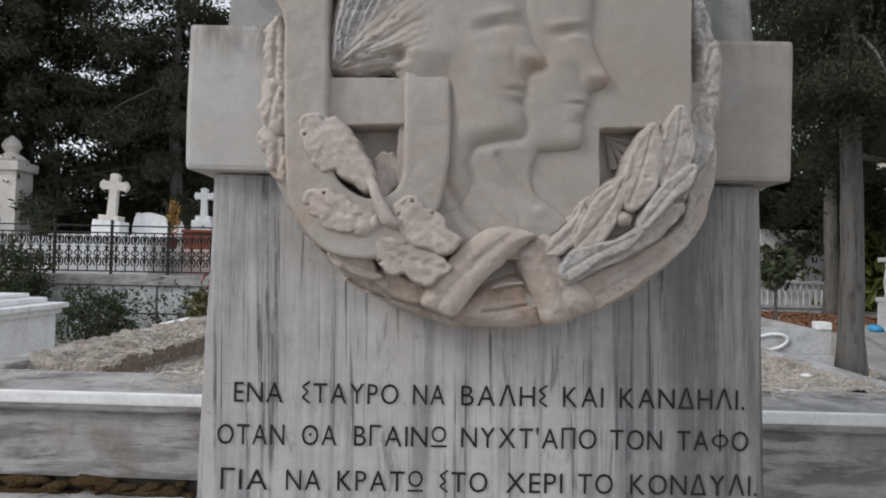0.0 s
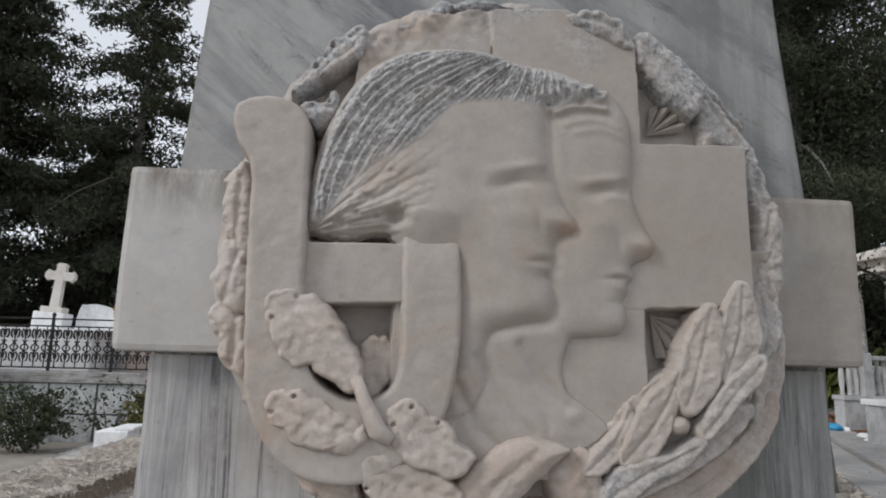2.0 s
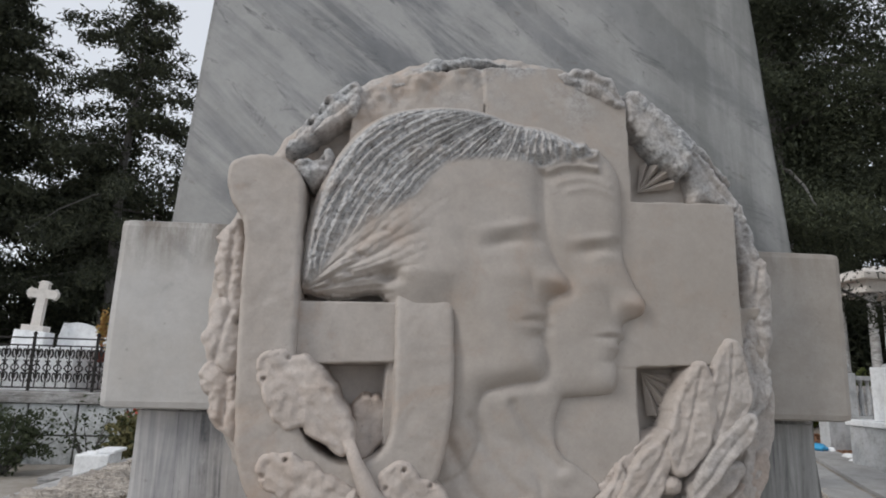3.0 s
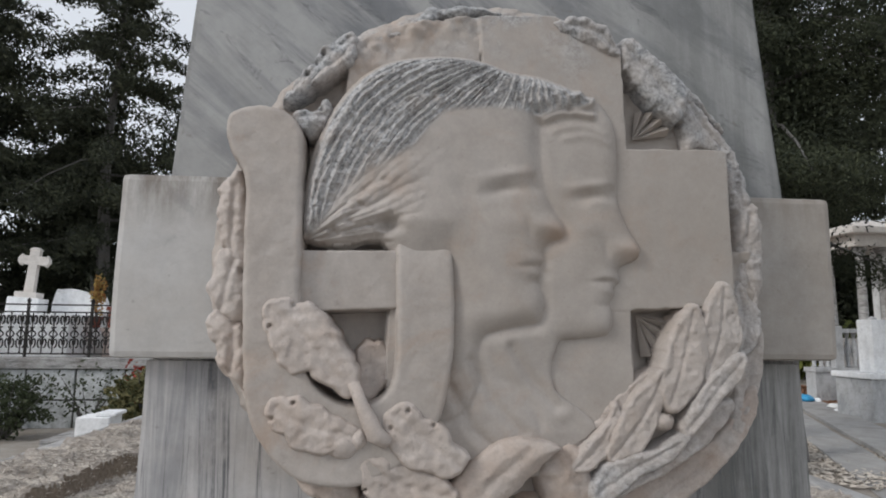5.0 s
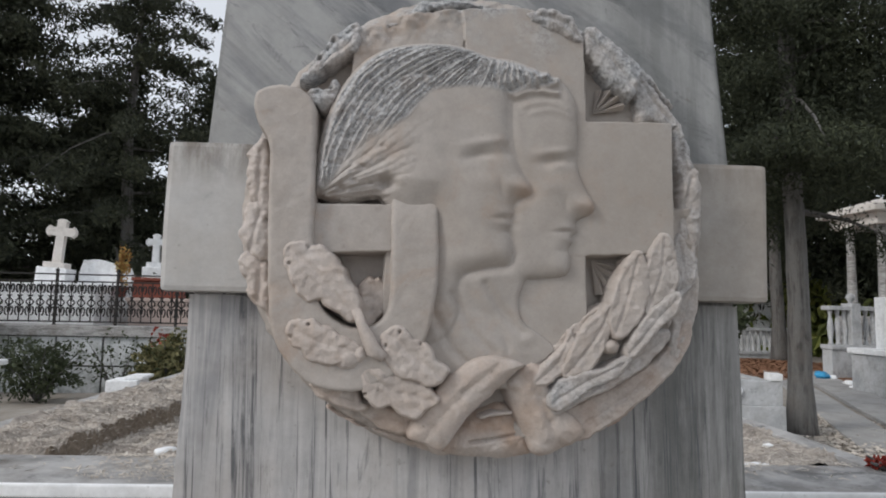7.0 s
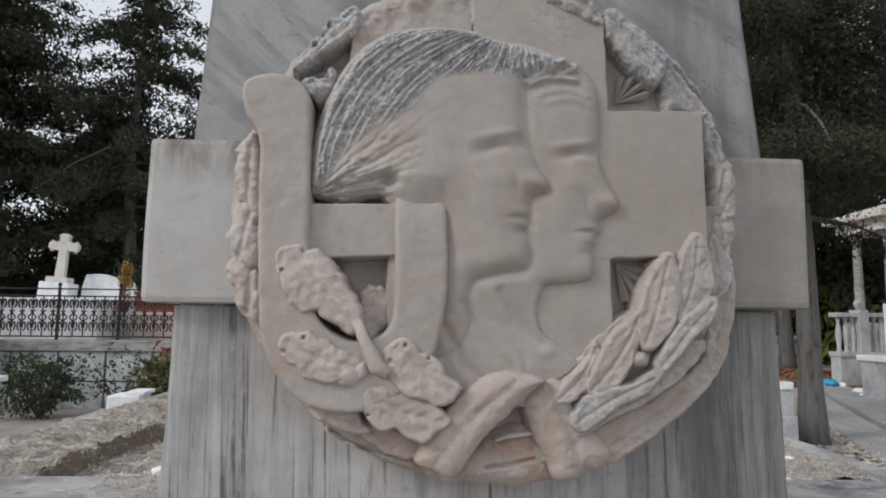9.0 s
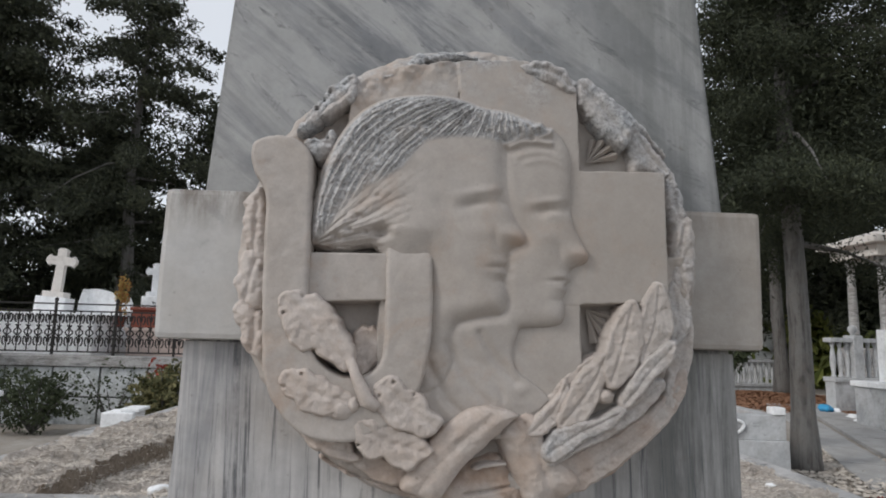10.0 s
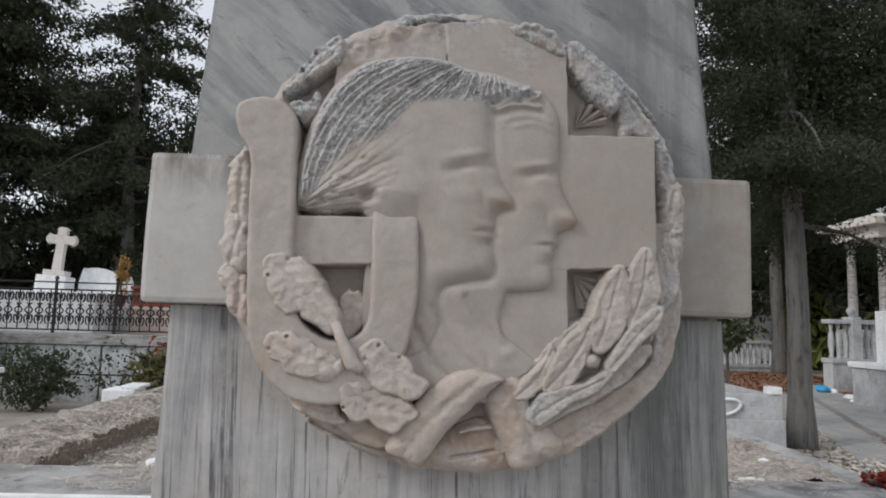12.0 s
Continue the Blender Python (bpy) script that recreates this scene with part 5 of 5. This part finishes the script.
bush("ivy_bush", -3.95, 9.05, 0.0, 0.62, 0.25, 0.50, 240, 0.06, M_IVY, "thin leafy sprays growing up the stone wall", 65, 9)

# ---- the other side: low tomb, balustrade, temple ----
low = thing("ledger_tomb", "pale marble low tomb with a carved ring and an open bed", "tomb", (3.35, 6.1, -0.02), -8)
part("front_panel", box(-0.62, 0.62, -0.62, -0.50, 0.0, 0.50, 0.01), M_GREY, low)
part("upper_panel", box(-0.55, 0.60, -0.60, -0.48, 0.50, 0.745, 0.01), M_GREY, low)
part("pier", box(0.47, 0.60, -0.615, -0.47, 0.745, 0.82, 0.014), M_WHITE, low)
part("side_panel", box(0.50, 0.62, -0.5, 1.5, 0.0, 0.72, 0.01), M_GREY, low)
part("far_panel", box(-0.62, 0.62, 1.4, 1.55, 0.0, 0.86, 0.01), M_WHITE, low)
part("bed", box(-0.6, 0.5, -0.5, 1.45, 0.0, 0.62, 0.01, None, 0.01, 6), M_LITTER, low)
ringpts = [(0.02 + 0.17 * math.cos(a), -0.612, 0.61 + 0.075 * math.sin(a) + 0.03 * math.cos(a)) for a in np.linspace(-2.4, 2.6, 30)]
part("carved_ring", tube(ringpts, [0.016] * 30, 8), M_WHITE, low, "smooth raised oval ring", True)
lan = thing("grave_lantern", "small dark green metal grave lantern", "lantern", (3.36, 6.05, 0.60))
part("body", lathe([(0.05, 0), (0.07, 0.02), (0.055, 0.05), (0.055, 0.13), (0.07, 0.15), (0.02, 0.2), (0.012, 0.24)], 14), M_LAMP, lan)
olive = bush("olive_shrub", 4.5, 7.6, 0.98, 0.32, 0.28, 0.36, 420, 0.11, M_IVY, "thin leafy young olive rising behind a tomb", 71, 12)
part("stem", tube([(0.05, 0, -1.0), (0.02, 0.01, -0.5), (0, 0, 0.1)], [0.032, 0.026, 0.018], 10), M_BARK, olive)


def balustrade(x0, x1, y, z0, z1, pier_every, label, gap=0.125):
    t = thing("balustrade", label, "balustrade", (x0, y, 0))
    n = int((x1 - x0) / gap)
    k = gap / 0.125
    part("base_wall", box(0, x1 - x0, -0.16, 0.16, -0.02, z0 - 0.08, 0.01), M_GREY, t)
    part("plinth", box(-0.02, x1 - x0 + 0.02, -0.2, 0.2, z0 - 0.08, z0 + 0.02, 0.014), M_GREY, t)
    part("handrail", box(-0.02, x1 - x0 + 0.02, -0.14, 0.14, z1 - 0.10, z1, 0.018), M_GREY, t)
    hgt = z1 - 0.10 - z0 - 0.02
    prof = [(0.04, 0), (0.04, 0.04), (0.026, 0.06), (0.05, 0.22 * hgt / 0.5), (0.038, 0.34 * hgt / 0.5), (0.022, 0.42 * hgt / 0.5), (0.038, hgt - 0.04), (0.038, hgt)]
    for i in range(n):
        x = 0.1 + i * gap
        if i % pier_every == 3:
            bm = box(x - 0.11, x + 0.11, -0.17, 0.17, z0 - 0.05, z1 + 0.06, 0.012)
            pier = part("pier", bm, M_GREY, t)
            part("ball", lathe([(0.05, 0), (0.03, 0.03), (0.09, 0.09), (0.10, 0.14), (0.08, 0.2), (0.01, 0.235)], 16, (x, 0, z1 + 0.06)), M_GREY, pier, "", True)
        else:
            part("baluster", lathe([(a * k, b) for a, b in prof], 12, (x, 0, z0 + 0.02)), M_GREY, t, "", True)
    return t


balustrade(9.85, 12.3, 13.0, 0.72, 1.615, 6, "weathered white marble balustrade with turned balusters", 0.17)
balustrade(6.6, 13.0, 18.9, 0.20, 0.96, 99, "white marble balustrade behind cypress trunks", 0.19)
pod = thing("marble_podium", "pale marble podium beside the balustrade", "podium", (9.5, 10.0, -0.02))
part("body", box(-1.15, 1.6, -0.55, 0.3, 0, 0.74, 0.015), M_GREY, pod)
part("moulding", box(-1.2, 1.65, -0.6, 0.35, 0.74, 0.84, 0.02), M_WHITE, pod)
part("corner_pier", box(-0.95, -0.6, -0.4, -0.05, 0.84, 1.75, 0.014), M_WHITE, pod)

temple = thing("tomb_temple", "small pale temple-like tomb with columns and a moulded cornice", "mausoleum", (13.0, 14.0, -0.02))
part("stylobate", box(-1.3, 3.0, -0.35, 1.1, 0, 1.42, 0.03), M_OLDSTONE, temple)
for cx, cy in ((-1.05, -0.2), (-0.45, -0.2), (-1.05, 0.85), (1.3, -0.2)):
    part("column", lathe([(0.15, 1.40), (0.15, 1.5), (0.115, 1.56), (0.095, 3.4), (0.12, 3.5), (0.16, 3.58), (0.16, 3.66)], 20, (cx, cy, 0)), M_OLDSTONE, temple, "", True)
part("cella_wall", box(-0.1, 2.8, 0.2, 0.6, 1.4, 3.66, 0.02), M_WHITE, temple)
part("architrave", box(-1.35, 3.0, -0.45, 1.2, 3.66, 3.95, 0.02), M_CROSS, temple)
part("cornice", box(-1.6, 3.2, -0.7, 1.4, 3.95, 4.12, 0.03), M_CROSS, temple)
part("roof", frustum([(2.3, -0.6, 1.3, 4.12), (1.4, 0.2, 0.6, 4.42)], 0.02), M_CROSS, temple).location = (0.8, 0, 0)
tomb("tall_white_tomb", 11.1, 13.3, 20.5, 21.6, -0.02, 2.65, M_WHITE, "large white marble tomb behind the balustrade", 0.05, 0.02)

# litter on the far ground
def disc_area(cx, cy, rx, ry):
    def pick(r, n):
        a, q = r.rand(n) * 6.283, np.sqrt(r.rand(n))
        return cx + rx * q * np.cos(a), cy + ry * q * np.sin(a)
    return pick


blades("leaf_litter", 4000, disc_area(9.3, 12.5, 1.2, 1.4), lambda x, y: bumpy(x, y) + 0.005, 0.075, M_LITTER, "brown and rusty fallen leaves on bare earth", 401, None, 0.4, 0.3)
blades("leaf_litter", 22000, disc_area(9.8, 15.6, 3.0, 3.1), lambda x, y: bumpy(x, y) + 0.005, 0.075, M_LITTER, "brown and rusty fallen leaves on bare earth", 402, None, 0.4, 0.3)
blades("ground_litter", 5000, disc_area(5.2, 6.6, 1.3, 1.8), lambda x, y: bumpy(x, y) + 0.016, 0.05, M_STRAW, "pale straw and grit strewn on bare earth", 403, None, 0.2, 0.25)
bush("dried_plant", 1.27, 0.98, 0.968, 0.07, 0.05, 0.02, 110, 0.026, M_BLOOM, "dried red-brown leaves beside the raised grave", 72, 8)
pebble((9.27, 12.4, 0.11), 0.15, M_BLUE, "crumpled blue plastic bag on the earth", 5, "plastic_bag")
pebble((9.46, 12.35, 0.07), 0.10, M_WHITE, "white crumpled litter on the earth", 9, "litter_lump")
pebble((9.0, 11.2, 0.05), 0.14, M_WHITE, "pale broken stone on the earth", 12, "stone")
pebble((8.7, 10.6, 0.05), 0.12, M_WHITE, "pale broken stone on the earth", 14, "stone")
